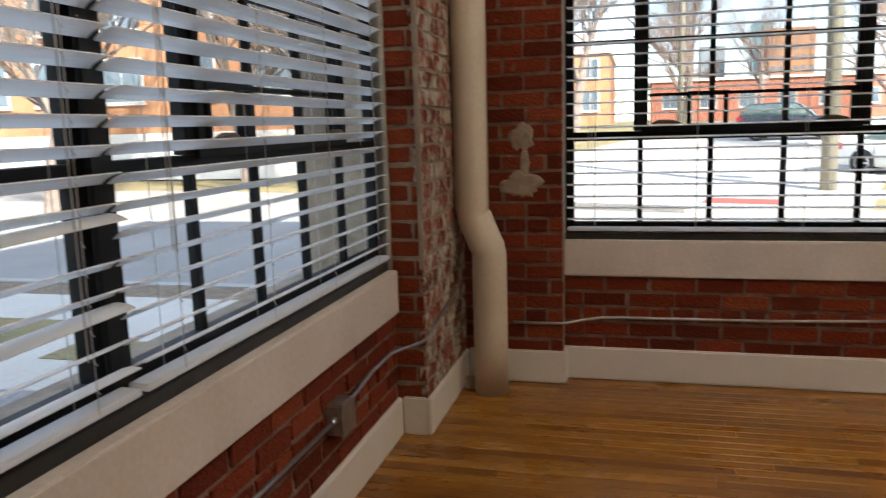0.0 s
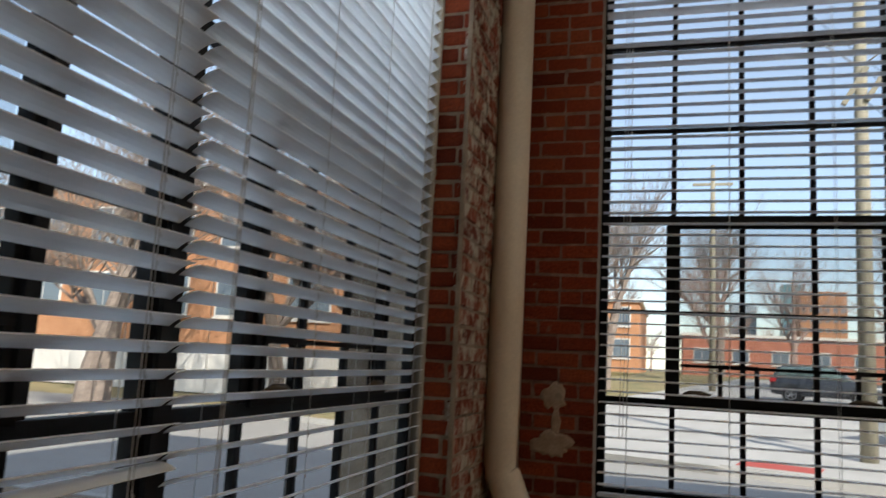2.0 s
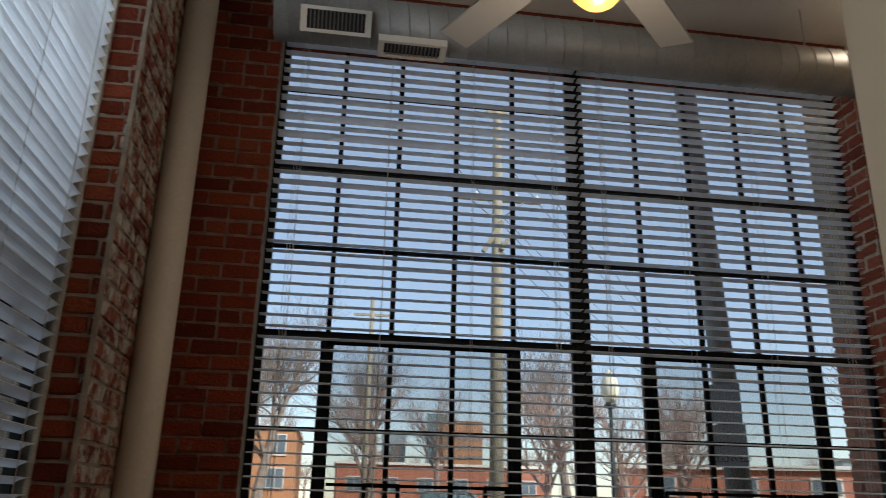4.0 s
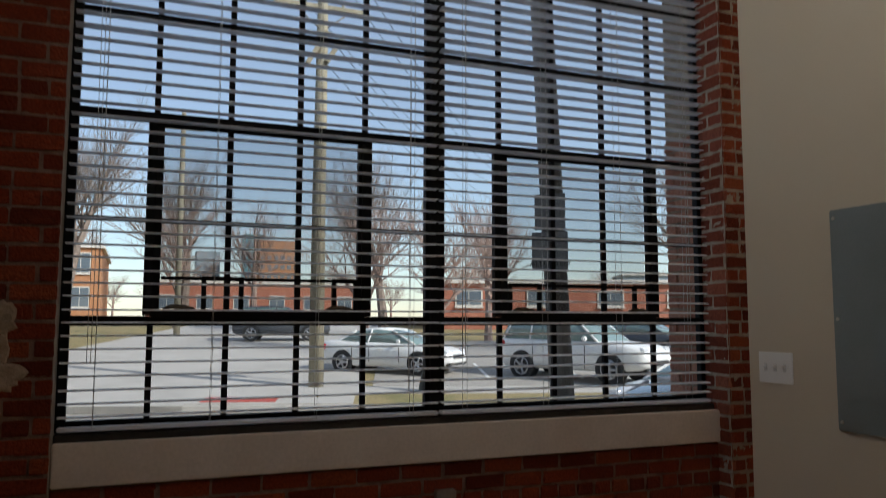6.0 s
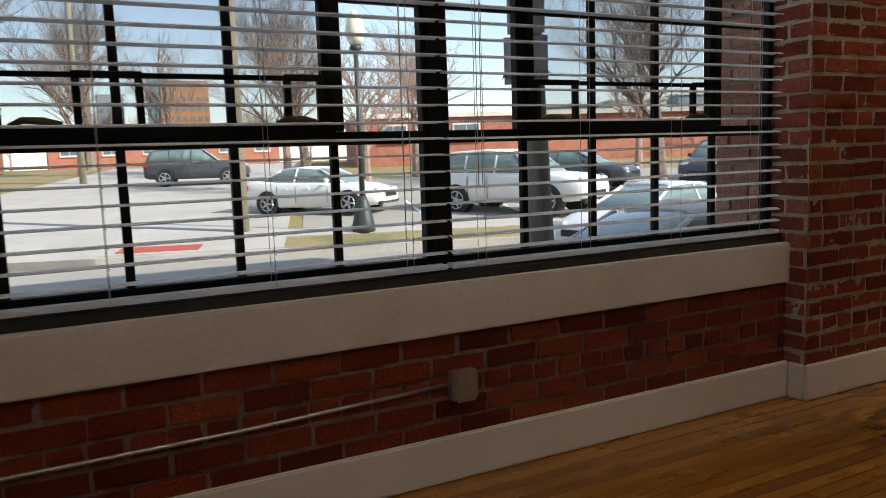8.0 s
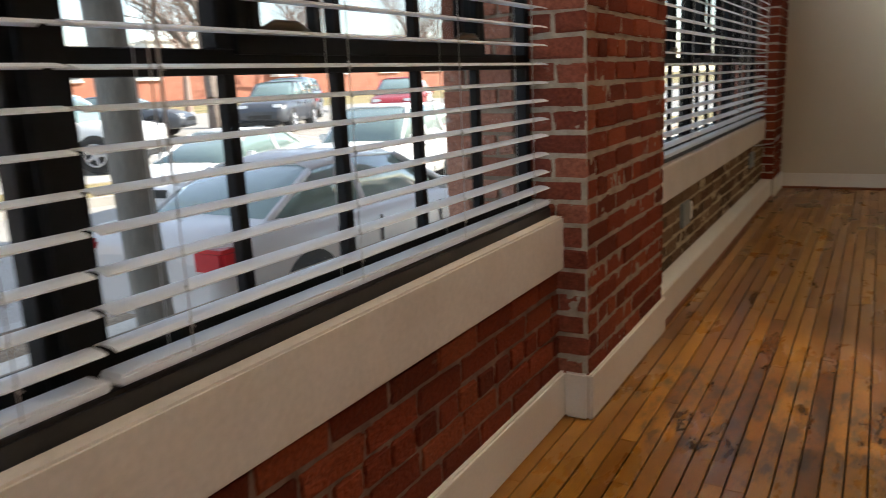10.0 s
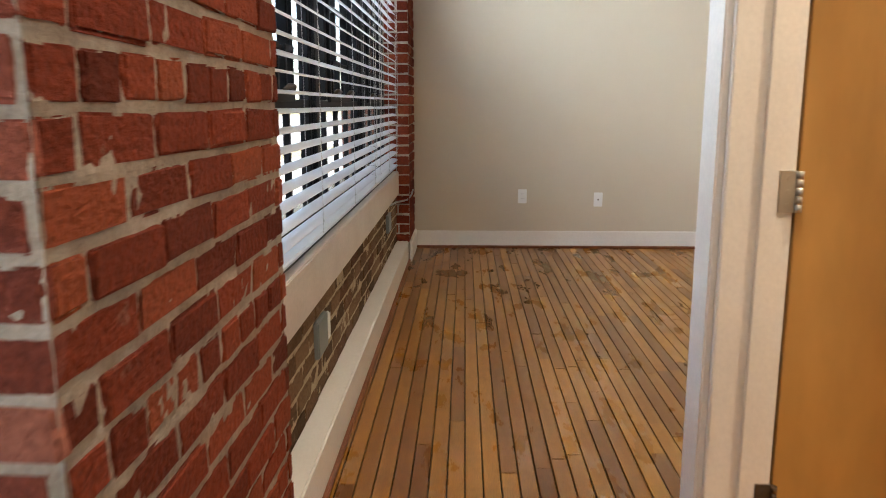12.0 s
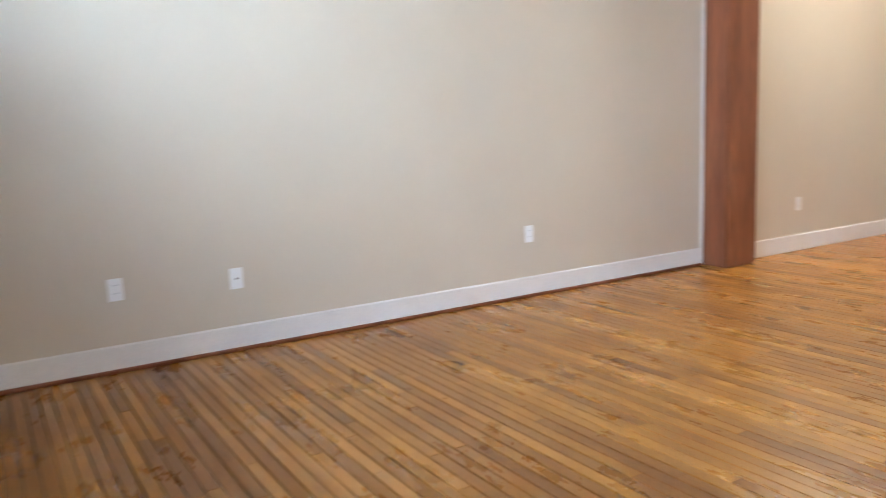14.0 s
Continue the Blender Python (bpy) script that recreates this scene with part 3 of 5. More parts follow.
for k in (1, 2):
    board("trim", [(W2_X0 + k * third - 0.035, W2_X0 + k * third + 0.035, 0.085, 0.098, SILL_T + 0.03, HEAD)], "steel", "black steel mullion post")


# ---- venetian blinds ----
PITCH = 0.0545
def slat_mesh(width, depth):
    bm = bmesh.new()
    rows = []
    for k in range(5):
        s = k / 4 - 0.5
        crown = 0.005 * (1 - 4 * s * s)
        rows.append([bm.verts.new((u, s * depth, crown)) for u in (0, width)] + [bm.verts.new((u, s * depth, crown - 0.0026)) for u in (0, width)])
    for a, b in zip(rows, rows[1:]):
        for f in ((a[0], a[1], b[1], b[0]), (a[2], b[2], b[3], a[3]), (a[0], b[0], b[2], a[2]), (a[1], a[3], b[3], b[1])):
            bm.faces.new(f).smooth = False
    bm.faces.new((rows[0][0], rows[0][2], rows[0][3], rows[0][1]))
    bm.faces.new((rows[-1][0], rows[-1][1], rows[-1][3], rows[-1][2]))
    return mesh_of("slat", bm, M["slat"])


def blind(m, width, bottom, tilt, odd, label, depth=0.05, top=HEAD - 0.03, upper=None):
    """odd: slats (counted from below) that hang at an angle of their own; upper: a height and tilt above it."""
    b = thing("window_blind", label, "blind", "venetian blinds", m)
    part("headrail", boxes((0, width, -0.028, 0.028, top - 0.045, top), bevel=0.003), "slat", b)
    part("bottom_rail", boxes((0, width, -0.026, 0.026, bottom, bottom + 0.017), bevel=0.004), "slat", b)
    me = slat_mesh(width, depth)
    n = int((top - 0.07 - bottom) / PITCH)
    for k in range(1, n + 1):
        z = bottom + k * PITCH
        s = new("slat", me)
        s.parent = b
        a = upper[1] if upper and z > upper[0] else tilt
        sag = random.uniform(-0.8, 0.8)
        turn, roll = odd.get(k, (0, 0))
        s.matrix_basis = pose(0, 0, z + random.uniform(-0.0015, 0.0015), a + turn + sag, roll + random.uniform(-0.05, 0.05), 0)
    ladders = 4 if width > 1.5 else 3
    for i in range(ladders):
        u = 0.13 + (width - 0.26) * i / (ladders - 1)
        bm = bmesh.new()
        for v in (-0.027, 0.027):
            tube(bm, [(u, v, bottom + 0.01), (u + 0.002, v, (bottom + top) / 2), (u, v, top - 0.04)], 0.0011, 4)
        for k in range(1, n + 1):
            z = bottom + k * PITCH
            tube(bm, [(u - 0.004, -0.028, z + 0.006), (u, -0.03, z - 0.002), (u + 0.006, -0.028, z - 0.007)], 0.0013, 4)
        part("ladder_cord", bm, "cord", b)
    for u in (0.1, 0.115, width - 0.16):
        bm = bmesh.new()
        tube(bm, [(u, -0.04, top - 0.05), (u + 0.004, -0.041, 2.0), (u, -0.04, 1.0 if u < 1 else bottom + 0.12)], 0.0014, 4)
        part("pull_cord", bm, "cord", b)
    return b


WHITE = "white two inch venetian blind with open slats"
blind(pose(W1_X0 + 0.012, 0.06, 0), half1 - 0.02, SILL_T + 0.04, 0, {46: (-30, 0), 44: (-26, 0), 48: (-8, 0), 39: (-12, 0), 31: (-8, 0)}, WHITE + " in the corner room")
blind(pose(W1_X0 + half1 + 0.008, 0.06, 0), half1 - 0.045, SILL_T + 0.04, 3, {}, WHITE + " in the corner room", upper=(1.9, -6))
blind(pose(-0.06, WW_Y0 + 0.01, 0, 0, 0, 90), halfw - 0.018, SILL_T + 0.04, -23, {3: (31, -0.8), 6: (33, -1.2), 1: (15, 0)}, WHITE + ", a few slats twisted", 0.055)
blind(pose(-0.06, WW_Y0 + halfw + 0.012, 0, 0, 0, 90), WW_Y1 - WW_Y0 - halfw - 0.02, SILL_T + 0.04, -23, {}, WHITE + " on the street side", 0.055)
blind(pose(W2_X0 + 0.012, 0.03, 0), 2 * third - 0.02, SILL_T + 0.034, 12, {}, WHITE + " in the second room", upper=(1.3, 30))
blind(pose(W2_X0 + 2 * third + 0.008, 0.03, 0), third - 0.02, SILL_T + 0.034, 12, {}, WHITE + " in the second room", upper=(1.3, 30))
# ---- door to the closet ----
for name, x0, x1 in (("near", DOOR_X0 - 0.112, DOOR_X0), ("far", DOOR_X1, DOOR_X1 + 0.112)):
    board("door_casing_" + name, [(x0, x1, BOX_Y, BOX_Y + 0.02, 0.0, DOOR_H + 0.11)], "trim", "cream painted wide door casing", 0.004)
board("door_casing_head", [(DOOR_X0, DOOR_X1, BOX_Y, BOX_Y + 0.02, DOOR_H, DOOR_H + 0.11)], "trim", "cream painted wide door casing", 0.004)
board("door_jamb_far", [(DOOR_X1 - 0.019, DOOR_X1 + 0.001, BOX_Y - 0.145, BOX_Y + 0.003, 0.0, DOOR_H)], "trim", "cream painted door jamb", 0.003)
board("door_jamb_near", [(DOOR_X0 - 0.001, DOOR_X0 + 0.019, BOX_Y - 0.145, BOX_Y + 0.003, 0.0, DOOR_H)], "trim", "cream painted door jamb", 0.003)
board("door_stop", [(DOOR_X1 - 0.032, DOOR_X1 - 0.019, BOX_Y - 0.105, BOX_Y - 0.07, 0.0, DOOR_H)], "trim", "cream painted door stop", 0.002)
door = tagged(new("door_1"), "open flush maple veneer door in a cream frame", "door", "", "structure")
part("door_leaf", boxes((DOOR_X1 - 0.016, DOOR_X1 + 0.024, BOX_Y - 1.07, BOX_Y - 0.152, 0.012, DOOR_H - 0.01), bevel=0.002), "doorwood", door, "orange maple veneer door leaf")
for z, mat in ((0.27, "bronze"), (0.99, "hinge"), (1.8, "hinge")):
    bm = bmesh.new()
    for k in range(5):
        tube(bm, [(DOOR_X1 - 0.027, BOX_Y - 0.152, z - 0.045 + k * 0.018 + 0.001), (DOOR_X1 - 0.027, BOX_Y - 0.152, z - 0.045 + (k + 1) * 0.018 - 0.001)], 0.0075, 10)
    box(bm, DOOR_X1 - 0.0225, DOOR_X1 - 0.0185, BOX_Y - 0.147, BOX_Y - 0.112, z - 0.045, z + 0.045)
    for dz in (-0.03, 0.0, 0.03):
        tube(bm, [(DOOR_X1 - 0.0225, BOX_Y - 0.13, z + dz), (DOOR_X1 - 0.0245, BOX_Y - 0.13, z + dz)], 0.005, 8)
    part("hinge", bm, mat, door, "metal butt hinge")
bm = bmesh.new()
tube(bm, [(DOOR_X1 - 0.016, BOX_Y - 0.99, 0.95), (DOOR_X1 - 0.05, BOX_Y - 0.99, 0.95), (DOOR_X1 - 0.06, BOX_Y - 0.98, 0.95), (DOOR_X1 - 0.06, BOX_Y - 0.9, 0.95)], 0.01, 10)
part("door_handle", bm, "hinge", door, "lever handle")

# ---- corner downpipe ----
pipe = thing("drain_pipe", "cream painted round downpipe with an offset bend in the corner", "pipe")
bm = bmesh.new()
ux, uy, lx, ly, r = 0.178, -0.235, 0.258, -0.255, 0.079
tube(bm, [(ux, uy, CEIL), (ux, uy, 2.0), (ux, uy, 0.86), (ux + 0.004, uy, 0.835), (ux + 0.018, uy, 0.81), (lx - 0.018, ly, 0.71), (lx - 0.004, ly, 0.685), (lx, ly, 0.66), (lx, ly, 0.3), (lx, ly, 0.0)], r, 28)
part("pipe_run", bm, "pipe", pipe)
cap = thing("floor_cap", "grey round floor cap beside the downpipe", "cap")
bm = bmesh.new()
tube(bm, [(0.14, -0.2, 0.0), (0.14, -0.2, 0.03), (0.14, -0.2, 0.045)], [0.045, 0.045, 0.03], 16)
part("cap_body", bm, "plaster", cap)


# ---- plaster patches on the corner pier: thin uneven daubs ----
def daub(cx, cz, points, name_label):
    bm = bmesh.new()
    ring = []
    for k in range(26):
        a = k * math.tau / 26
        rr = 1 + 0.45 * noise.noise((math.cos(a) * 2.2 + cx * 9, math.sin(a) * 2.2 + cz * 9, 0.3)) + 0.22 * noise.noise((math.cos(a) * 6 + cx * 9, math.sin(a) * 6, 4.3))
        ring.append((points[0] * rr * math.cos(a), points[1] * rr * math.sin(a)))
    outer = [bm.verts.new((cx + p, PIER_F - 0.001, cz + q)) for p, q in ring]
    inner = [bm.verts.new((cx + 0.8 * p, PIER_F - 0.008, cz + 0.8 * q)) for p, q in ring]
    for k in range(26):
        bm.faces.new((outer[k], outer[(k + 1) % 26], inner[(k + 1) % 26], inner[k]))
    bm.faces.new(inner)
    bm.faces.new(outer[::-1])
    ob = tagged(part("plaster_patch", bm, "plaster"), name_label, "patch")
    return ob


daub(0.385, 1.18, (0.06, 0.065), "cream plaster daub with a hole on the brick pier")
daub(0.375, 0.955, (0.095, 0.06), "wide cream plaster daub on the brick pier")
daub(0.4, 1.065, (0.022, 0.06), "thin drip of cream plaster on the brick pier")
hole = thing("wall_fitting", "small round fitting set in the plaster daub", "fitting")
bm = bmesh.new()
tube(bm, [(0.41, PIER_F - 0.007, 1.18), (0.41, PIER_F - 0.014, 1.18)], 0.018, 14)
part("fitting_cap", bm, "mortar", hole)


board("corner_bead", [(0.086, 0.1055, WW_Y1 - 0.0125, WW_Y1 + 0.003, SILL_T, CEIL)], "mortar", "rough mortar bead along the brick corner", 0.003)

board("corner_bead_outer", [(-0.046, -0.029, WW_Y1 - 0.014, WW_Y1 + 0.003, SILL_T, CEIL)], "mortar_pale", "rough mortar bead beside the window frame", 0.003)

# ---- conduits, boxes and wall plates ----
def conduit(points, label, radius=0.0068):
    bm = bmesh.new()
    tube(bm, points, radius, 10)
    return tagged(part("conduit", bm, "galv"), label, "conduit")


conduit([(0.012, -4.0, 0.345), (0.012, -2.1, 0.347), (0.012, -1.53, 0.345)], "thin galvanised conduit on the brick below the window")
conduit([(0.012, -1.44, 0.36), (0.012, -1.38, 0.368), (0.012, -1.2, 0.39), (0.02, -1.0, 0.4), (0.1, -0.86, 0.405), (0.112, -0.78, 0.41), (0.112, -0.5, 0.47), (0.112, -0.3, 0.5)], "thin galvanised conduit bent round the corner pier")
conduit([(0.34, PIER_F - 0.012, 0.297), (0.5, PIER_F - 0.012, 0.297), (0.585, PIER_F - 0.008, 0.297), (0.66, -0.02, 0.3), (0.75, 0.008, 0.308), (0.86, 0.012, 0.31), (1.5, 0.012, 0.315), (2.19, 0.012, 0.338)], "thin galvanised conduit along the brick below the window")
conduit([(8.3, 0.012, 0.5), (8.7, 0.008, 0.47), (8.84, -0.06, 0.47), (8.9, -0.09, 0.5), (9.1, -0.09, 0.52)], "thin galvanised conduit near the brick pier")
jb = thing("junction_box", "square galvanised steel conduit junction box", "junction box")
part("box_body", boxes((-0.022, 0.032, -1.54, -1.435, 0.29, 0.392), bevel=0.006), "galv", jb)
part("cover", boxes((0.0325, 0.036, -1.545, -1.43, 0.285, 0.397), bevel=0.0015), "galv", jb, "flat galvanised cover plate")
for y, z in ((-1.532, 0.297), (-1.443, 0.385)):
    bm = bmesh.new()
    tube(bm, [(0.036, y, z), (0.0385, y, z)], 0.005, 8)
    part("screw", bm, "hinge", jb)
for y0, y1, z in ((-1.575, -1.541, 0.346), (-1.434, -1.4, 0.362)):
    bm = bmesh.new()
    tube(bm, [(0.012, y0, z), (0.012, y1, z)], 0.0115, 10)
    part("conduit_hub", bm, "galv", jb)


def plate(m, gangs=1, kind="outlet", label="white plastic duplex outlet plate", category="outlet"):
    """A wall plate lying in the xz plane, facing -y."""
    p = thing("wall_plate", label, category, "", m)
    w = 0.072 + 0.046 * (gangs - 1)
    part("cover", boxes((-w / 2, w / 2, -0.006, 0.0, -0.058, 0.058), bevel=0.0025), "plate", p)
    for g in range(gangs):
        u = (g - (gangs - 1) / 2) * 0.046
        if kind == "outlet":
            for z in (-0.021, 0.021):
                bm = bmesh.new()
                tube(bm, [(u, -0.005, z), (u, -0.009, z)], 0.0165, 16)
                part("socket", bm, "plate", p)
                part("slot", boxes((u - 0.008, u - 0.0055, -0.0095, -0.008, z - 0.002, z + 0.007), (u + 0.0055, u + 0.008, -0.0095, -0.008, z - 0.002, z + 0.007)), "dark", p)
        elif kind == "switch":
            part("toggle_slot", boxes((u - 0.007, u + 0.007, -0.0075, -0.005, -0.014, 0.014)), "cord", p)
            part("toggle", boxes((u - 0.005, u + 0.005, -0.02, -0.006, -0.002, 0.01), bevel=0.002), "plate", p)
        else:
            bm = bmesh.new()
            tube(bm, [(u, -0.005, 0), (u, -0.013, 0)], 0.006, 12)
            part("jack", bm, "bronze", p)
    return p


east = lambda y, z: pose(EAST, y, z, 0, 0, -90)
plate(east(-0.967, 0.43))
plate(east(-1.588, 0.405), 1, "jack", "white plastic cable jack plate", "jack plate")
plate(east(-3.625, 0.438), 1, "outlet")
plate(pose(EAST - 0.1, -6.5, 0.41, 0, 0, -90), 1, "outlet")
plate(pose(BOX_X0, -1.184, 1.0, 0, 0, -90), 3, "switch", "white three gang light switch plate", "light switch")
plate(pose(BOX_X0, -1.36, 0.36, 0, 0, -90), 1, "outlet")
plate(pose(3.68, BOX_Y, 0.3, 0, 0, 180), 1, "outlet")
ob_n = thing("outlet_box", "small grey metal surface outlet box on the brick", "outlet", "", pose(2.24, REC, 0.335))
part("box_body", boxes((-0.05, 0.05, -0.045, 0.0, -0.05, 0.05), bevel=0.006), "galv", ob_n)
part("cover", boxes((-0.035, 0.035, -0.05, -0.0455, -0.055, 0.055), bevel=0.002), "galv", ob_n)
ob_2 = thing("outlet_box", "grey metal plate with a white outlet on brown brick", "outlet", "", pose(5.79, REC, 0.375))
part("box_body", boxes((-0.14, 0.03, -0.02, 0.0, -0.065, 0.065), bevel=0.004), "panelgrey", ob_2)
part("socket", boxes((0.034, 0.085, -0.02, 0.0, -0.05, 0.05), bevel=0.005), "plate", ob_2)
ob_3 = thing("outlet_box", "grey metal plate on brown brick near the corner", "outlet", "", pose(8.2, REC, 0.4))
part("box_body", boxes((-0.12, 0.06, -0.02, 0.0, -0.06, 0.06), bevel=0.004), "panelgrey", ob_3)

panel = thing("breaker_panel", "grey painted metal electrical panel with a closed door", "electrical panel", "", pose(BOX_X0, -1.462, 0.806))
part("cover", boxes((-0.018, -0.0, -0.37, 0.0, 0.0, 0.75), bevel=0.004), "panelgrey", panel)
part("panel_door", boxes((-0.026, -0.018, -0.31, -0.06, 0.11, 0.66), bevel=0.003), "panelgrey", panel)
part("latch", boxes((-0.034, -0.026, -0.28, -0.255, 0.34, 0.4), bevel=0.002), "dark", panel)
for y in (-0.02, -0.35):
    for z in (0.03, 0.375, 0.72):
        bm = bmesh.new()
        tube(bm, [(-0.018, y, z), (-0.022, y, z)], 0.006, 10)
        part("screw", bm, "hinge", panel)

# ---- spiral duct, its registers and hangers ----
duct = thing("air_duct", "long grey spiral air duct below the ceiling", "duct")
dy, dz, dr = -0.36, 3.56, 0.125
bm = bmesh.new()
tube(bm, [(0.56, dy, dz), (5.2, dy, dz)], dr, 32)
part("duct_shell", bm, "duct", duct)
bm = bmesh.new()
turns, seg = 47, 18
tube(bm, [(0.57 + 4.61 * k / (turns * seg), dy + (dr + 0.001) * math.cos(k * math.tau / seg), dz + (dr + 0.001) * math.sin(k * math.tau / seg)) for k in range(turns * seg)], 0.0035, 4)
part("spiral_seam", bm, "duct", duct)
for x0, ang in ((0.69, -145), (1.07, -97)):
    a = radians(ang)
    reg = thing("air_register", "rectangular white metal air register on the duct", "air vent", "", pose(x0, dy, dz, ang + 90 - 0, 0, 0) )
    part("frame", boxes((0, 0.34, -0.062, -0.045, -dr - 0.022, -dr + 0.02), (0, 0.34, 0.045, 0.062, -dr - 0.022, -dr + 0.02), (0, 0.03, -0.045, 0.045, -dr - 0.022, -dr + 0.02), (0.31, 0.34, -0.045, 0.045, -dr - 0.022, -dr + 0.02)), "ceiling", reg)
    part("backing", boxes((0.03, 0.31, -0.045, 0.045, -dr - 0.004, -dr + 0.0)), "dark", reg)
    for k in range(14):
        u = 0.045 + k * 0.019
        part("louvre", boxes((u, u + 0.004, -0.044, 0.044, -dr - 0.02, -dr - 0.005)), "duct", reg)
for x in (0.95, 2.2, 3.4, 4.6):
    bm = bmesh.new()
    tube(bm, [(x, dy, dz + dr), (x, dy, CEIL)], 0.003, 6)
    part("hanger_wire", bm, "galv", duct)
rail = thing("ceiling_pipe", "pale painted conduit along the top of the window wall", "pipe")
bm = bmesh.new()
tube(bm, [(0.6, PIER_F - 0.05, 3.79), (5.2, PIER_F - 0.05, 3.79)], 0.025, 12)
part("pipe_run", bm, "ceiling", rail)
for x in (1.0, 1.9, 2.8, 3.7, 4.6):
    part("strap", boxes((x, x + 0.03, PIER_F - 0.08, PIER_F, 3.76, 3.82), bevel=0.003), "ceiling", rail)

# ---- ceiling fan with a lit amber globe ----
fan = thing("ceiling_fan", "ceiling fan with pale blades and a lit amber globe", "ceiling fan", "", pose(1.68, -1.8, 0.09))
bm = bmesh.new()
tube(bm, [(0, 0, CEIL), (0, 0, CEIL - 0.06), (0, 0, CEIL - 0.08)], [0.07, 0.07, 0.015], 20)
part("canopy", bm, "blade", fan)
bm = bmesh.new()
tube(bm, [(0, 0, CEIL - 0.08), (0, 0, 3.02)], 0.013, 12)
part("down_rod", bm, "blade", fan)
bm = bmesh.new()
tube(bm, [(0, 0, 3.03), (0, 0, 3.0), (0, 0, 2.86), (0, 0, 2.8)], [0.04, 0.11, 0.12, 0.07], 24)
part("motor_housing", bm, "blade", fan)
bm = bmesh.new()
tube(bm, [(0, 0, 2.82), (0, 0, 2.8), (0, 0, 2.74), (0, 0, 2.68), (0, 0, 2.645), (0, 0, 2.63)], [0.05, 0.075, 0.09, 0.082, 0.052, 0.01], 28)
part("globe", bm, "globe", fan, "lit amber glass globe")
for k in range(5):
    bm = boxes((0.1, 0.24, -0.02, 0.02, -0.004, 0.004), (0.22, 0.74, -0.068, 0.068, -0.004, 0.004), bevel=0.004)
    bl = part("blade", bm, "blade", fan)
    bl.matrix_basis = pose(0, 0, 2.9, 0, 0, 46 + 72 * k) @ pose(0, 0, 0, 10, 0, 0)

glow = new("fan_lamp", bpy.data.lights.new("fan_lamp", "POINT"))
glow.data.energy, glow.data.color, glow.data.shadow_soft_size = 11, (1.0, 0.82, 0.62), 0.08
glow.matrix_world = pose(1.68, -1.8, 2.6)

# ---- red timber column and warm lamp in the second room ----
col = thing("timber_column", "red stained timber column against the east wall", "column")
part("shaft", boxes((EAST - 0.25, EAST - 0.003, -5.735, -5.38, 0.0, CEIL), bevel=0.014), "column", col)
part("corner_bead", boxes((EAST - 0.02, EAST - 0.003, -5.38, -5.355, 0.0, CEIL), bevel=0.003), "trim", col)
M["lens"] = plain("warm_lamp_lens", (1, 0.8, 0.5), 0.4, 0, 0, (1.0, 0.72, 0.42), 12)


def recessed_and_fill_light(x, y, watts):
    lamp = thing("recessed_ceiling_light", "round warm ceiling light, some added as unseen fill", "ceiling light", "recessed lights", pose(x, y, CEIL))
    bm = bmesh.new()
    tube(bm, [(0, 0, 0.0), (0, 0, -0.012)], [0.09, 0.085], 24)
    part("trim_ring", bm, "plate", lamp)
    bm = bmesh.new()
    tube(bm, [(0, 0, -0.012), (0, 0, -0.016)], 0.065, 24)
    part("lens", bm, "lens", lamp)
    spot = new("downlight_and_fill", bpy.data.lights.new("downlight_and_fill", "SPOT"))
    spot.data.energy, spot.data.color, spot.data.spot_size, spot.data.spot_blend, spot.data.shadow_soft_size = watts, (1.0, 0.83, 0.62), radians(150), 0.9, 0.07
    spot.matrix_world = look((x, y, CEIL - 0.03), (x, y + 0.001, 0))


# the last three are unseen fill, added to brighten closet, passage and corner room
for x, y, watts in ((EAST - 0.55, -6.7, 100), (7.2, -3.6, 12), (7.2, -6.0, 9), (4.2, -2.0, 95), (3.95, -0.6, 50), (2.2, -4.8, 45)):
    recessed_and_fill_light(x, y, watts)
# ---- outdoors: ground, street, kerbs ----
def sheet(name, x0, x1, y0, y1, z, mat, label, category="ground", thick=0.3):
    return struct(name, boxes((x0, x1, y0, y1, z - thick, z)), mat, label, category)


sheet("ground", -1500, 1500, -1500, 1500, GROUND - 0.06, "grass", "dry winter grass reaching to the horizon")
sheet("road", -300, 300, 6.2, 24, GROUND - 0.04, "asphalt", "grey asphalt street", "road", 0.2)
sheet("pavement_near", -300, 300, 1.6, 5.2, GROUND + 0.06, "concrete_lifted", "pale concrete pavement beside the building", "pavement")
sheet("grass_strip", -300, 300, 5.2, 6.0, GROUND + 0.04, "mulch", "strip of dry leaf mulch beside the kerb", "ground")
sheet("kerb_near", -300, 300, 6.0, 6.2, GROUND + 0.06, "concrete", "pale concrete kerb", "kerb")
sheet("road_lot_east", 12, 70, -20, 13, GROUND - 0.028, "asphalt", "grey asphalt parking lot", "road", 0.2)

# the far side of the street: it turns away from the building and rises gently to a plateau
RISE, TURN, FAR_X, FAR_Y, FAR_Z, CREST = 2.6, -18, 9.0, 13.6, GROUND + 0.14, 40.0


def far_v(x, y):
    return (x - FAR_X) * -math.sin(radians(TURN)) + (y - FAR_Y) * math.cos(radians(TURN))


def far_z(x, y):
    """Height of the rising ground at a place across the street."""
    return FAR_Z + math.tan(radians(RISE)) * min(max(far_v(x, y), 0.0), CREST)


def far_sheet(name, u0, u1, v0, v1, up, mat, label, category="ground", thick=0.3):
    ob = struct(name, boxes((u0, u1, v0, v1, up - thick, up)), mat, label, category)
    ob.matrix_basis = pose(FAR_X, FAR_Y, FAR_Z, 0, 0, TURN) @ pose(0, 0, 0, RISE, 0, 0)
    return ob


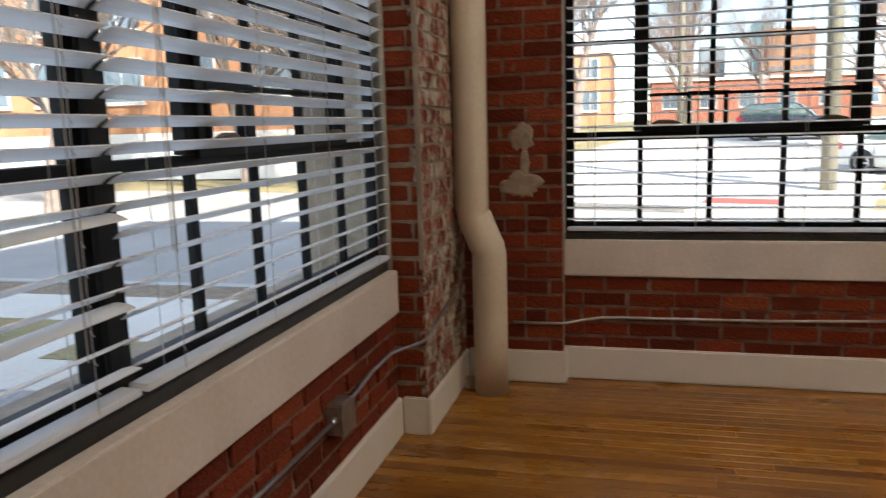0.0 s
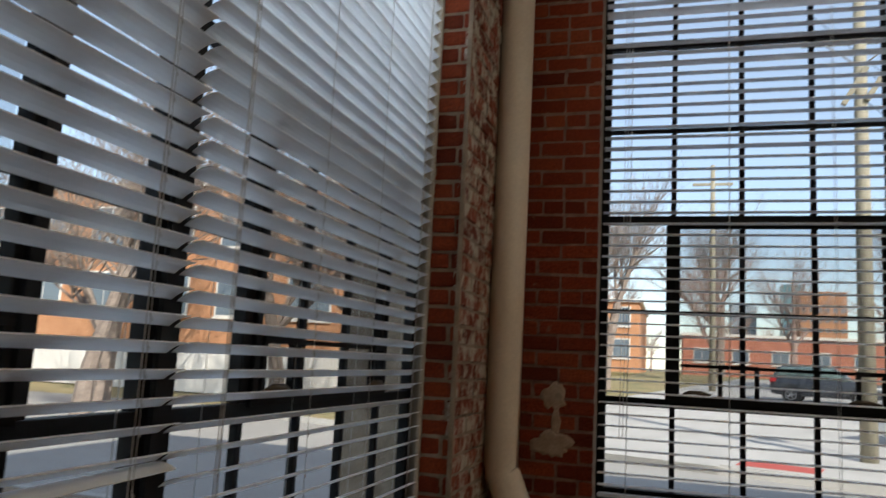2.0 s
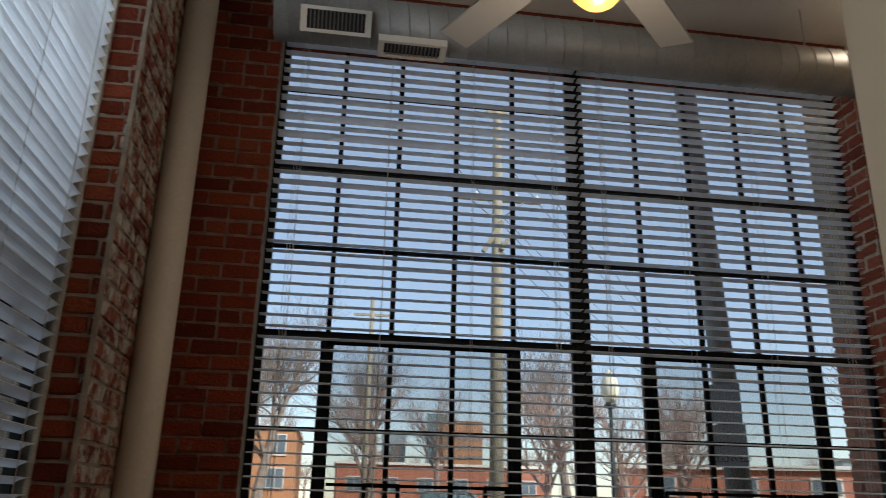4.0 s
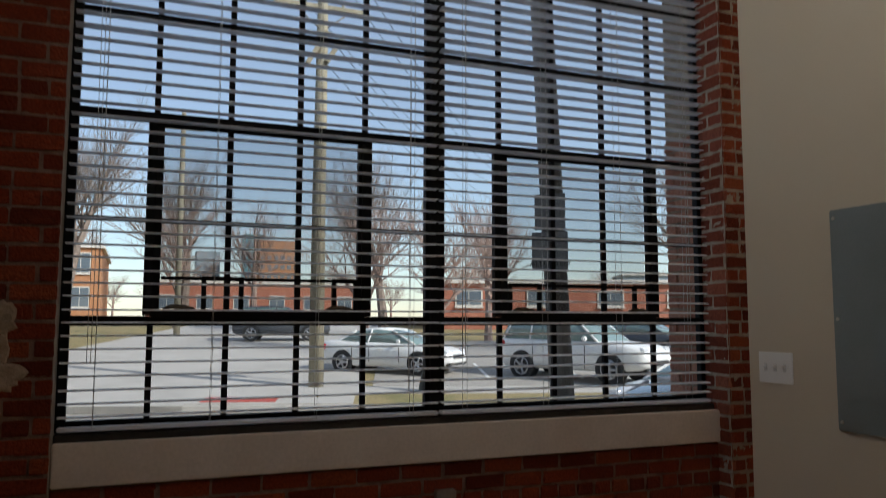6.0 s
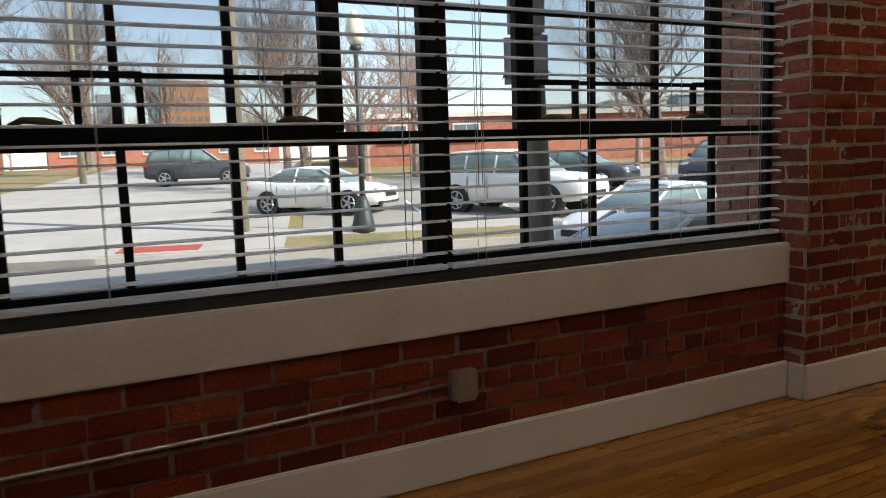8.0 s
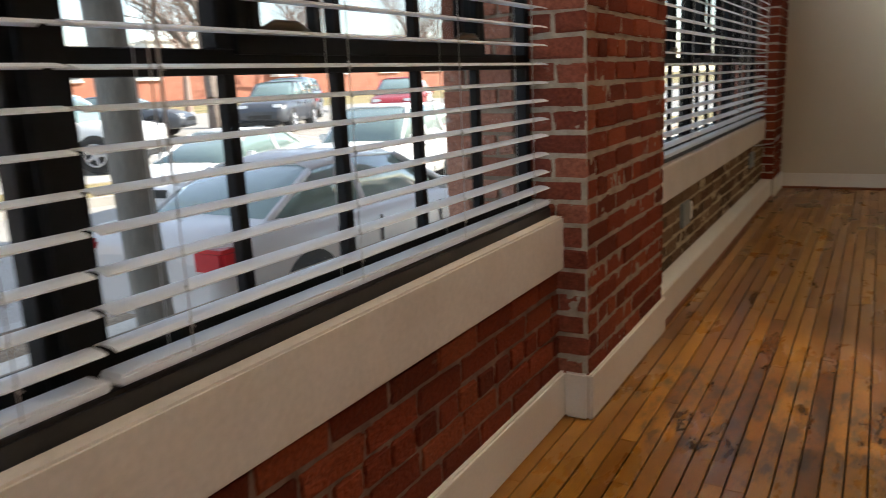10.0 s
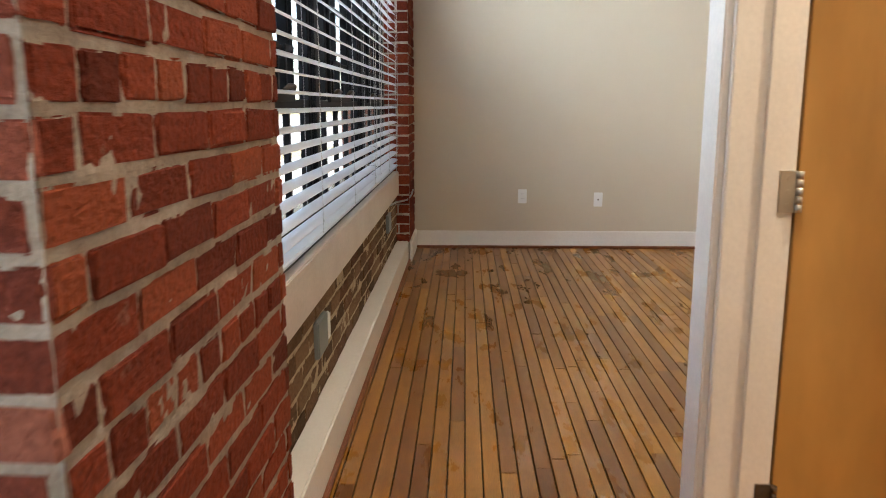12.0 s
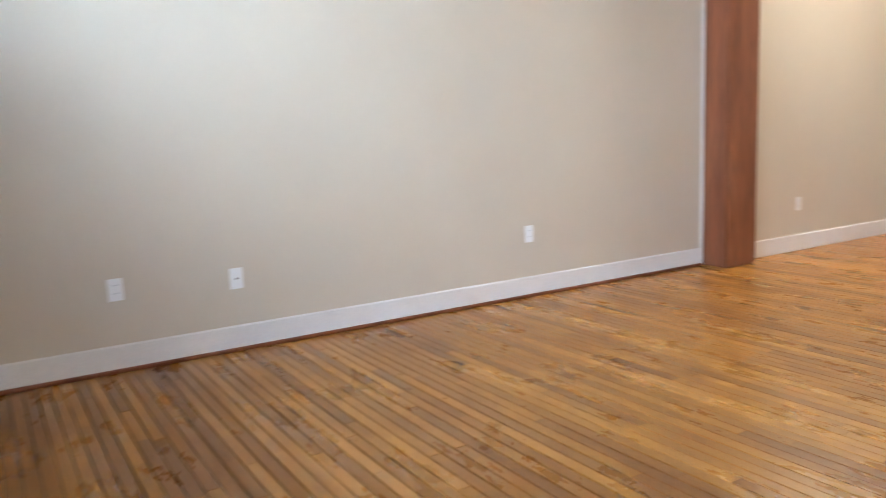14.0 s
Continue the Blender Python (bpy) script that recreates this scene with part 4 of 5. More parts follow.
far_sheet("ground_far", -24, 120, 0.16, CREST, 0.0, "grass", "dry winter grass rising from the street", "ground", 2.5)
plateau = struct("ground_plateau", boxes((-160, 600, CREST - 0.3, 600, -3.0, 0.0)), "grass", "dry winter grass on level ground", "ground")
plateau.matrix_basis = pose(FAR_X, FAR_Y, far_z(FAR_X + 30, FAR_Y + 100) - 0.02, 0, 0, TURN)
far_sheet("kerb_far", -24, 90, 0.0, 0.155, 0.0, "concrete", "pale concrete kerb", "kerb", 0.5)
far_sheet("road_cross", -16.5, -7.4, 0.0, CREST, 0.012, "concrete", "pale sunlit cross street", "road", 0.2)
far_sheet("pavement_corner", -7.4, -3.4, 0.16, CREST, 0.03, "concrete", "pale concrete street corner with a kerb ramp", "pavement")
far_sheet("pavement_far", -3.4, 90, 1.9, 3.3, 0.025, "concrete", "pale concrete pavement along the grass verge", "pavement")
far_sheet("road_lot", -3.0, 70, 3.4, 21.0, 0.02, "asphalt", "grey asphalt parking lot", "road", 0.2)
far_sheet("tactile_ramp", -7.1, -5.3, 0.4, 1.2, 0.04, "tactile", "red tactile kerb ramp panel", "pavement", 0.02)
for k in range(7):
    far_sheet("lot_stripe", 0.5 + 2.9 * k, 0.6 + 2.9 * k, 5.0, 9.6, 0.026, "plate", "white painted parking bay line", "road marking", 0.02)
sheet("grass_west", -12, -1.0, 0.2, 1.6, GROUND + 0.03, "grass", "patchy grass beside the building", "ground")
sheet("grass_side", -300, -1.6, -60, 1.6, GROUND + 0.02, "grass", "grass and planting beside the building", "ground")
sheet("pavement_side", -3.4, -0.45, -60, 1.6, GROUND + 0.055, "concrete_lifted", "pale concrete pavement beside the building", "pavement")
struct("wall_outer_skirt", boxes((-0.44, 9.7, -9, 0.44, GROUND - 0.2, -0.2)), "brick", "red brick plinth of the building", "wall")
sheet("pavement_pad", -4.9, -0.45, 0.3, 1.6, GROUND + 0.06, "concrete_lifted", "pale concrete pad beside the building", "pavement")
sheet("grass_patch", -12.5, -5.4, 1.75, 3.9, GROUND + 0.068, "grass", "patchy green and brown grass in the pavement", "ground", 0.1)
sheet("grass_patch_small", -4.9, -3.7, 2.5, 3.2, GROUND + 0.068, "grass", "small green tuft of grass beside the pavement slabs", "ground", 0.1)
grate = thing("area_grating", "galvanised steel grating set in the pavement", "grating", "", pose(-4.5, 0.62, GROUND + 0.06))
part("grate_frame", boxes((0, 2.1, 0, 0.04, 0, 0.02), (0, 2.1, 1.0, 1.04, 0, 0.02), (0, 0.04, 0.04, 1.0, 0, 0.02), (2.06, 2.1, 0.04, 1.0, 0, 0.02)), "galv", grate)
for k in range(40):
    part("bar", boxes((0.065 + k * 0.05, 0.085 + k * 0.05, 0.04, 1.0, 0.001, 0.018)), "galv", grate)
# ---- outdoors: vehicles ----
def loft(bm, sections, close=True, smooth=True):
    rings = [[bm.verts.new(p) for p in s] for s in sections]
    n = len(rings[0])
    for a, b in zip(rings, rings[1:]):
        for k in range(n):
            bm.faces.new((a[k], a[(k + 1) % n], b[(k + 1) % n], b[k])).smooth = smooth
    if close:
        bm.faces.new(rings[0][::-1])
        bm.faces.new(rings[-1])


def car_section(x, hw, zb, zt):
    side = [(0.82, zb), (0.96, zb + 0.05), (1.0, zb + 0.35 * (zt - zb)), (1.0, zb + 0.62 * (zt - zb)), (0.965, zt - 0.1 * (zt - zb)), (0.88, zt - 0.015), (0.5, zt + 0.012)]
    pts = [(x, -hw * f, z) for f, z in side] + [(x, hw * f, z) for f, z in side[::-1]]
    return pts


SEDAN = dict(body=[(0.0, 0.72, 0.42, 0.8), (0.05, 0.8, 0.3, 0.94), (0.2, 0.86, 0.25, 1.02), (0.7, 0.9, 0.22, 1.03), (1.4, 0.91, 0.2, 1.0), (2.6, 0.91, 0.2, 0.98), (3.5, 0.91, 0.2, 0.95), (4.1, 0.89, 0.22, 0.88), (4.55, 0.82, 0.25, 0.76), (4.74, 0.7, 0.3, 0.66), (4.8, 0.55, 0.38, 0.58)],
             glass=[(0.62, 0.7, 0.68, 0.99, 1.0), (1.0, 0.76, 0.62, 0.98, 1.24), (1.4, 0.79, 0.58, 0.97, 1.39), (2.1, 0.8, 0.58, 0.96, 1.44), (2.7, 0.8, 0.58, 0.95, 1.4), (3.15, 0.79, 0.62, 0.94, 1.2), (3.65, 0.76, 0.72, 0.93, 0.96)],
             roof=(2, 4), wheels=(0.98, 3.78), r=0.33, pillars=((0.66, 1.36), (1.9, 1.95), (3.6, 2.72)))
SUV = dict(body=[(0.0, 0.78, 0.5, 0.95), (0.05, 0.86, 0.4, 1.12), (0.25, 0.92, 0.34, 1.18), (1.2, 0.95, 0.3, 1.16), (2.6, 0.95, 0.3, 1.13), (3.5, 0.95, 0.3, 1.1), (4.2, 0.93, 0.32, 1.05), (4.65, 0.86, 0.36, 0.96), (4.8, 0.74, 0.42, 0.82), (4.86, 0.6, 0.5, 0.72)],
           glass=[(0.1, 0.8, 0.74, 1.12, 1.2), (0.3, 0.84, 0.68, 1.13, 1.6), (0.6, 0.85, 0.66, 1.13, 1.7), (1.8, 0.86, 0.66, 1.12, 1.74), (2.7, 0.86, 0.66, 1.1, 1.7), (3.1, 0.84, 0.7, 1.09, 1.45), (3.5, 0.82, 0.78, 1.08, 1.12)],
           roof=(1, 4), wheels=(0.95, 3.85), r=0.37, pillars=((0.2, 0.45), (1.2, 1.2), (2.2, 2.2), (3.45, 2.72)))
M["carglass"] = plain("dark_car_glass", (0.17, 0.24, 0.225), 0.05, 0.0, 1.0)
M["tyre"] = surface("tyre_rubber", [(0.3, (0.02, 0.02, 0.02)), (0.7, (0.035, 0.035, 0.035))], 8, 0.85)
M["rim"] = plain("alloy_rim", (0.5, 0.5, 0.52), 0.3, 0.85)
M["tail"] = plain("red_tail_lamp", (0.45, 0.02, 0.025), 0.2, 0, 0.5)
M["head"] = plain("clear_headlamp", (0.75, 0.77, 0.8), 0.15, 0.2, 0.6)


def paint(name, colour):
    m = surface(name, [(0.3, tuple(0.95 * c for c in colour)), (0.7, colour)], 1.5, 0.35, 0.0, 300, 0.01, 0.001, 0.03)
    m.node_tree.nodes["Principled BSDF"].inputs["Coat Weight"].default_value = 0.4
    return m


PAINT = {"white": paint("white_car_paint", (0.78, 0.78, 0.76)), "silver": paint("silver_car_paint", (0.54, 0.52, 0.51)), "dark": paint("dark_grey_car_paint", (0.05, 0.055, 0.065)),
         "red": paint("red_car_paint", (0.3, 0.02, 0.025)), "blue": paint("blue_grey_car_paint", (0.12, 0.16, 0.22))}


def car(shape, colour, m, label):
    body_paint = PAINT[colour]
    c = thing("parked_car", label, "car", "parked cars", m)
    bm = bmesh.new()
    loft(bm, [car_section(*s) for s in shape["body"]])
    body = part("body", bm, body_paint, c)
    g = shape["glass"]
    bm = bmesh.new()
    loft(bm, [[(x, -wb, zb), (x, -wt - 0.02, zt - 0.04), (x, -wt * 0.8, zt), (x, wt * 0.8, zt), (x, wt + 0.02, zt - 0.04), (x, wb, zb)] for x, wb, wt, zb, zt in g])
    part("windows", bm, "carglass", c, "dark tinted glazing")
    i, j = shape["roof"]
    bm = bmesh.new()
    loft(bm, [[(x, -wt - 0.024, zt - 0.06), (x, -wt - 0.02, zt - 0.025), (x, -wt * 0.8, zt + 0.018), (x, wt * 0.8, zt + 0.018), (x, wt + 0.02, zt - 0.025), (x, wt + 0.024, zt - 0.06)] for x, wb, wt, zb, zt in g[i:j + 1]])
    part("roof", bm, body_paint, c)
    top = lambda x: next(a[4] + (b[4] - a[4]) * (x - a[0]) / (b[0] - a[0]) for a, b in zip(g, g[1:]) if a[0] <= x <= b[0])
    half = lambda x: next(a[2] + (b[2] - a[2]) * (x - a[0]) / (b[0] - a[0]) for a, b in zip(g, g[1:]) if a[0] <= x <= b[0])
    low = lambda x: next(a[1] + (b[1] - a[1]) * (x - a[0]) / (b[0] - a[0]) for a, b in zip(g, g[1:]) if a[0] <= x <= b[0])
    base = lambda x: next(a[3] + (b[3] - a[3]) * (x - a[0]) / (b[0] - a[0]) for a, b in zip(g, g[1:]) if a[0] <= x <= b[0])
    for a, b in shape["pillars"]:
        for s in (-1, 1):
            bm = bmesh.new()
            pts = []
            for k in range(5):
                f = k / 4
                x = a + (b - a) * f
                z = base(a) + (top(b) - 0.03 - base(a)) * f
                pts.append((x, s * (low(a) + (half(b) + 0.02 - low(a)) * f), z))
            tube(bm, pts, 0.034, 6)
            part("pillar", bm, body_paint, c)
    r = shape["r"]
    hw = max(s[1] for s in shape["body"])
    for x in shape["wheels"]:
        for s in (-1, 1):
            bm = bmesh.new()
            tube(bm, [(x, s * (hw - 0.3), r + 0.02), (x, s * (hw + 0.004), r + 0.02)], r + 0.055, 24)
            part("wheel_arch", bm, "dark", c)
            bm = bmesh.new()
            tube(bm, [(x, s * (hw - 0.2), r), (x, s * (hw - 0.19), r), (x, s * (hw - 0.0), r), (x, s * (hw + 0.012), r)], [r - 0.03, r, r, r - 0.03], 24)
            w = part("wheel", bm, "tyre", c, "black rubber tyre on an alloy rim")
            bm = bmesh.new()
            tube(bm, [(x, s * (hw + 0.0), r), (x, s * (hw + 0.016), r)], r * 0.24, 12)
            for k in range(5):
                a = k * math.tau / 5
                tube(bm, [(x + 0.05 * math.cos(a), s * (hw + 0.013), r + 0.05 * math.sin(a)), (x + r * 0.66 * math.cos(a), s * (hw + 0.016), r + r * 0.66 * math.sin(a))], [0.035, 0.028], 6)
            tube(bm, [(x + r * 0.66 * math.cos(k * math.tau / 20), s * (hw + 0.014), r + r * 0.66 * math.sin(k * math.tau / 20)) for k in range(21)], 0.02, 6)
            part("rim", bm, "rim", w, "five spoke alloy rim")
    x1, zf, zr = shape["body"][-1][0], shape["body"][-3][3], shape["body"][1][3]
    for s in (-1, 1):
        part("headlight", boxes((x1 - 0.32, x1 - 0.1, s * 0.6 - 0.16, s * 0.6 + 0.16, zf - 0.14, zf + 0.0), bevel=0.03), "head", c)
        y0, y1 = sorted((s * (hw - 0.33), s * (hw - 0.015)))
        part("tail_light", boxes((-0.012, 0.3, y0, y1, zr - 0.22, zr - 0.02), bevel=0.03), "tail", c)
        part("mirror", boxes((3.05, 3.17, s * 0.97 - 0.08, s * 0.97 + 0.08, base(3.1) + 0.02, base(3.1) + 0.15), bevel=0.03), body_paint, c)
        for x in (1.0 + 0.35, 2.0, 3.1):
            part("door_seam", boxes((x, x + 0.008, s * hw - 0.02, s * hw + 0.002, 0.36, base(min(x, 3.1)) - 0.1)), "dark", c)
        for x in (1.55, 2.3):
            part("door_handle", boxes((x, x + 0.17, s * hw - 0.03, s * hw + 0.014, base(2) - 0.2, base(2) - 0.165), bevel=0.01), body_paint, c)
    part("number_plate", boxes((-0.014, 0.02, -0.16, 0.16, zr - 0.4, zr - 0.27), bevel=0.004), "plate", c)
    part("grille", boxes((x1 - 0.04, x1 + 0.012, -0.42, 0.42, 0.48, 0.62), bevel=0.012), "dark", c)
    part("lower_bumper", boxes((x1 - 0.2, x1 - 0.02, -0.7, 0.7, 0.28, 0.4), bevel=0.04), "dark", c)
    return c


G = GROUND
car(SEDAN, "silver", pose(5.55, 4.15, G + 0.06, 0, 0, -1), "silver grey sedan with red tail lamps parked close to the building")
car(SEDAN, "white", pose(7.25, 22.84, far_z(8.1, 20.6) + 0.04, 0, 0, -47), "white sedan parked across the street")
car(SUV, "white", pose(12.67, 19.57, far_z(12.7, 16.8) + 0.04, 0, 0, -65) @ Matrix.Scale(1.08, 4), "white sport utility vehicle parked in the lot")
car(SUV, "white", pose(17.0, 8.3, G - 0.02, 0, 0, 190), "white compact crossover parked in the lot")
car(SEDAN, "white", pose(14.8, 10.4, G - 0.02, 0, 0, 190), "white sedan parked in the lot")
car(SUV, "dark", pose(5.6, 37.2, far_z(7.9, 36.4) + 0.02, 0, 0, -15), "dark blue pickup sized vehicle in the distance")
car(SEDAN, "dark", pose(18.6, 24.3, far_z(19, 23) + 0.03, 0, 0, -60), "dark grey sedan parked in the lot")
for shape, colour, name, x, y in ((SUV, "dark", "dark grey sport utility vehicle", 26.0, 19.6), (SUV, "blue", "blue grey sport utility vehicle", 30.0, 22.4), (SUV, "red", "dark red sport utility vehicle", 30.6, 17.2),
                                  (SEDAN, "silver", "silver sedan", 36.0, 20.0), (SUV, "white", "white sport utility vehicle", 35.6, 13.4), (SEDAN, "blue", "blue grey sedan", 39.0, 17.0)):
    car(shape, colour, pose(x, y, far_z(x, y) + 0.03, 0, 0, 205), name + " in the far parking row")

# ---- poles, lamp, hydrant like bollard ----
M["polewood"] = surface("weathered_pole_wood", [(0.3, (0.27, 0.24, 0.17)), (0.7, (0.38, 0.34, 0.25))], 3, 0.85, 0, 40, 0.4, 0.006, 0.3, (3, 3, 0.3))
M["polegrey"] = surface("grey_weathered_pole", [(0.3, (0.2, 0.19, 0.175)), (0.7, (0.3, 0.285, 0.26))], 3, 0.85, 0, 40, 0.4, 0.006, 0.3, (3, 3, 0.3))
M["metalgreen"] = plain("dark_green_lamp_iron", (0.05, 0.06, 0.055), 0.5, 0.3)
M["lampglass"] = plain("frosted_lamp_glass", (0.75, 0.72, 0.55), 0.3)
pole = thing("utility_pole", "tall sunlit wooden utility pole with crossarms and insulators", "utility pole", "", pose(5.64, 18.1, far_z(5.64, 18.1)) @ Matrix.Scale(1.13, 4))
bm = bmesh.new()
tube(bm, [(0, 0, 0), (0, 0, 5), (0.03, 0, 12.5)], [0.19, 0.17, 0.12], 14)
part("shaft", bm, "polewood", pole)
for z, w in ((9.71, 1.25), (12.4, 0.3)):
    part("crossarm", boxes((-w, w, -0.05, 0.05, z, z + 0.12), bevel=0.01), "polewood", pole)
    for u in (-w + 0.1, -w * 0.45, w * 0.45, w - 0.1):
        bm = bmesh.new()
        tube(bm, [(u, 0, z + 0.12), (u, 0, z + 0.2), (u, 0, z + 0.26)], [0.03, 0.05, 0.02], 8)
        part("insulator", bm, "lampglass", pole)
for s in (-1, 1):
    bm = bmesh.new()
    tube(bm, [(0, -0.08, 9.1), (s * 0.75, -0.06, 9.71)], 0.02, 6)
    part("brace", bm, "polegrey", pole)
part("crossarm", boxes((-0.5, 0.55, -0.06, 0.06, -0.06, 0.06), bevel=0.01), "polewood", pole).matrix_basis = pose(-0.15, -0.16, 8.6, 0, -60, 0)
part("crossarm", boxes((-0.4, 0.4, -0.06, 0.06, -0.06, 0.06), bevel=0.01), "polewood", pole).matrix_basis = pose(0.3, -0.16, 8.6, 0, -60, 0)
gp = thing("utility_pole", "grey weathered utility pole close to the building", "utility pole", "", pose(4.72, 3.0, G + 0.06))
bm = bmesh.new()
tube(bm, [(0, 0, 0), (-0.14, 0, 2.8), (-0.62, 0, 13)], [0.118, 0.112, 0.09], 18)
part("shaft", bm, "polegrey", gp)
sign = thing("parking_sign", "small grey parking sign with dark lettering on a pole", "sign", "", pose(4.44, 2.84, 1.8, 0, 0, -40))
M["signgrey"] = plain("weathered_sign_grey", (0.34, 0.35, 0.36), 0.5)
part("sign_plate", boxes((-0.17, 0.17, -0.004, 0.0, -0.16, 0.2), bevel=0.001), "signgrey", sign)
part("sign_plate", boxes((-0.14, 0.15, -0.004, 0.0, 0.22, 0.56), bevel=0.001), "signgrey", sign)
part("bracket", boxes((0.02, 0.06, 0.0005, 0.09, -0.02, 0.02), (0.02, 0.06, 0.0005, 0.09, 0.38, 0.42)), "galv", sign)
txt = bpy.data.curves.new("lettering", "FONT")
txt.body, txt.size, txt.align_x, txt.extrude = "ALLOWED", 0.08, "CENTER", 0.001
txt.materials.append(M["dark"])
word = new("lettering", txt)
word.parent, word.matrix_basis = sign, pose(0, -0.006, -0.12, 90, 0, 0)
far_pole = thing("utility_pole", "distant brown wooden utility pole", "utility pole", "", pose(3.05, 42, far_z(3.05, 42) - 0.1))
bm = bmesh.new()
tube(bm, [(0, 0, 0), (0, 0, 13)], [0.19, 0.13], 10)
part("shaft", bm, "polewood", far_pole)
part("crossarm", boxes((-1.1, 1.1, -0.05, 0.05, 11.8, 11.95)), "polewood", far_pole)


def street_lamp(x, y, label, z=G + 0.06, size=1.0):
    s = thing("street_lamp", label, "street lamp", "street lamps", pose(x, y, z) @ Matrix.Scale(size, 4))
    bm = bmesh.new()
    tube(bm, [(0, 0, 0), (0, 0, 0.12), (0, 0, 0.3), (0, 0, 0.6), (0, 0, 0.75)], [0.24, 0.24, 0.2, 0.13, 0.07], 16)
    part("base", bm, "metalgreen", s)
    bm = bmesh.new()
    tube(bm, [(0, 0, 0.7), (0, 0, 3.6)], [0.06, 0.045], 12)
    part("post", bm, "metalgreen", s)
    bm = bmesh.new()
    tube(bm, [(0, 0, 3.6), (0, 0, 3.68), (0, 0, 3.75)], [0.05, 0.13, 0.1], 14)
    part("collar", bm, "metalgreen", s)
    bm = bmesh.new()
    tube(bm, [(0, 0, 3.75), (0, 0, 3.85), (0, 0, 4.05), (0, 0, 4.25), (0, 0, 4.36), (0, 0, 4.45)], [0.1, 0.17, 0.2, 0.16, 0.08, 0.02], 16)
    part("globe", bm, "lampglass", s, "frosted acorn globe")
    return s


street_lamp(8.3, 16.1, "dark green acorn street lamp on the grass verge", far_z(8.3, 16.1), 1.25)
street_lamp(-10.4, 4.9, "dark green street lamp with a flared base on the pavement")

# power lines
for k, (z, dx) in enumerate(((10.6, -1.1), (10.6, 0.5), (10.6, 1.1), (9.2, 0), (8.4, 0))):
    bm = bmesh.new()
    pts = [(5.64 + 1.13 * dx + (22 * f), 18.1 + 30 * f, far_z(5.64, 18.1) + 1.13 * z - 1.2 * 4 * f * (1 - f)) for f in [i / 12 for i in range(13)]]
    tube(bm, pts, 0.012, 4)
    tagged(part("power_line", bm, "dark"), "thin black overhead power line", "cable")


# ---- bare trees ----
M["bark"] = surface("grey_brown_bark", [(0.3, (0.19, 0.145, 0.115)), (0.7, (0.32, 0.25, 0.2))], 4, 0.9, 0, 30, 0.5, 0.01, 0.4)
M["barkred"] = surface("reddish_twigs", [(0.3, (0.34, 0.23, 0.18)), (0.7, (0.46, 0.33, 0.27))], 4, 0.9, 0, 30, 0.4, 0.01, 0.4)


def twig_mesh(seed, height, spread, levels):
    """Trunk and branches as tapered prisms: (trunk verts, faces), (crown verts, faces)."""
    rnd = random.Random(seed)
    out = {0: ([], []), 1: ([], [])}

    def seg(layer, a, b, ra, rb, n):
        vs, fs = out[layer]
        d = (b - a).normalized()
        p = d.cross(Vector((0.3, 0.2, 0.93))).normalized()
        q = d.cross(p)
        i = len(vs)
        for c, r in ((a, ra), (b, rb)):
            for k in range(n):
                t = k * math.tau / n
                vs.append(tuple(c + r * (math.cos(t) * p + math.sin(t) * q)))
        for k in range(n):
            fs.append((i + k, i + (k + 1) % n, i + n + (k + 1) % n, i + n + k))

    def grow(a, d, length, r, level):
        p = a
        steps = 3 if level < 3 else 2
        for k in range(steps):
            d = (d + Vector((rnd.uniform(-1, 1), rnd.uniform(-1, 1), rnd.uniform(-0.3, 0.7))) * 0.16).normalized()
            e = p + d * length / steps
            r1 = r * 0.82
            seg(0 if level == 0 else 1, p, e, r, r1, 8 if level == 0 else (5 if level < 3 else 3))
            p, r = e, r1
            if level < levels and (k > 0 or level > 0):
                for _ in range(2 if level < 2 else rnd.choice((1, 2))):
                    side = Vector((rnd.uniform(-1, 1), rnd.uniform(-1, 1), rnd.uniform(-0.1, 0.8))).normalized()
                    grow(p, (d * 0.75 + side * spread).normalized(), length * rnd.uniform(0.55, 0.78), r * 0.6, level + 1)
        if level < levels:
            grow(p, d, length * 0.7, r * 0.8, level + 1)

    grow(Vector((0, 0, -0.1)), Vector((0, 0, 1)), height * 0.33, height * 0.026, 0)
    return out


def bare_tree(seed, height, spread, mat, m, label, levels=5):
    t = thing("bare_tree", label, "tree", "bare trees", m)
    for layer, name in ((0, "trunk"), (1, "crown")):
        vs, fs = twig_mesh(seed, height, spread, levels)[layer]
        me = bpy.data.meshes.new(name)
        me.from_pydata(vs, [], fs)
        me.materials.append(M[mat])
        o = new(name, me)
        o.parent = t
    return t


tree_a = bare_tree(5, 15.0, 1.0, "bark", pose(-2.7, 40, far_z(-2.7, 40)), "leafless grey brown street tree")
tree_b = bare_tree(11, 9.0, 1.05, "barkred", pose(10.5, 30, far_z(10.5, 30)), "leafless reddish twiggy tree", 4)
spots_a = [(-8.5, 34, 1.1, 40), (-9, 52, 1.3, 100), (-6.9, 66, 1.2, 10), (-13, 22, 0.9, 200), (-20, 21, 1.1, 300), (14.5, 40, 0.9, 70), (-27, 19, 1.0, 150), (24, 22, 0.8, 20), (-8.0, 19, 0.85, 80), (-16, 15.5, 0.8, 15), (-11, -2, 0.9, 250), (5, 70, 1.3, 33)]
spots_b = [(12.5, 26, 0.9, 60), (18, 33, 1.0, 120), (30, 30, 1.0, 240), (36, 20, 0.9, 30), (-5, 80, 1.5, 10), (9, 55, 1.3, 200), (3.4, 50, 1.2, 300), (26, 50, 1.4, 90), (44, 34, 1.2, 50)]
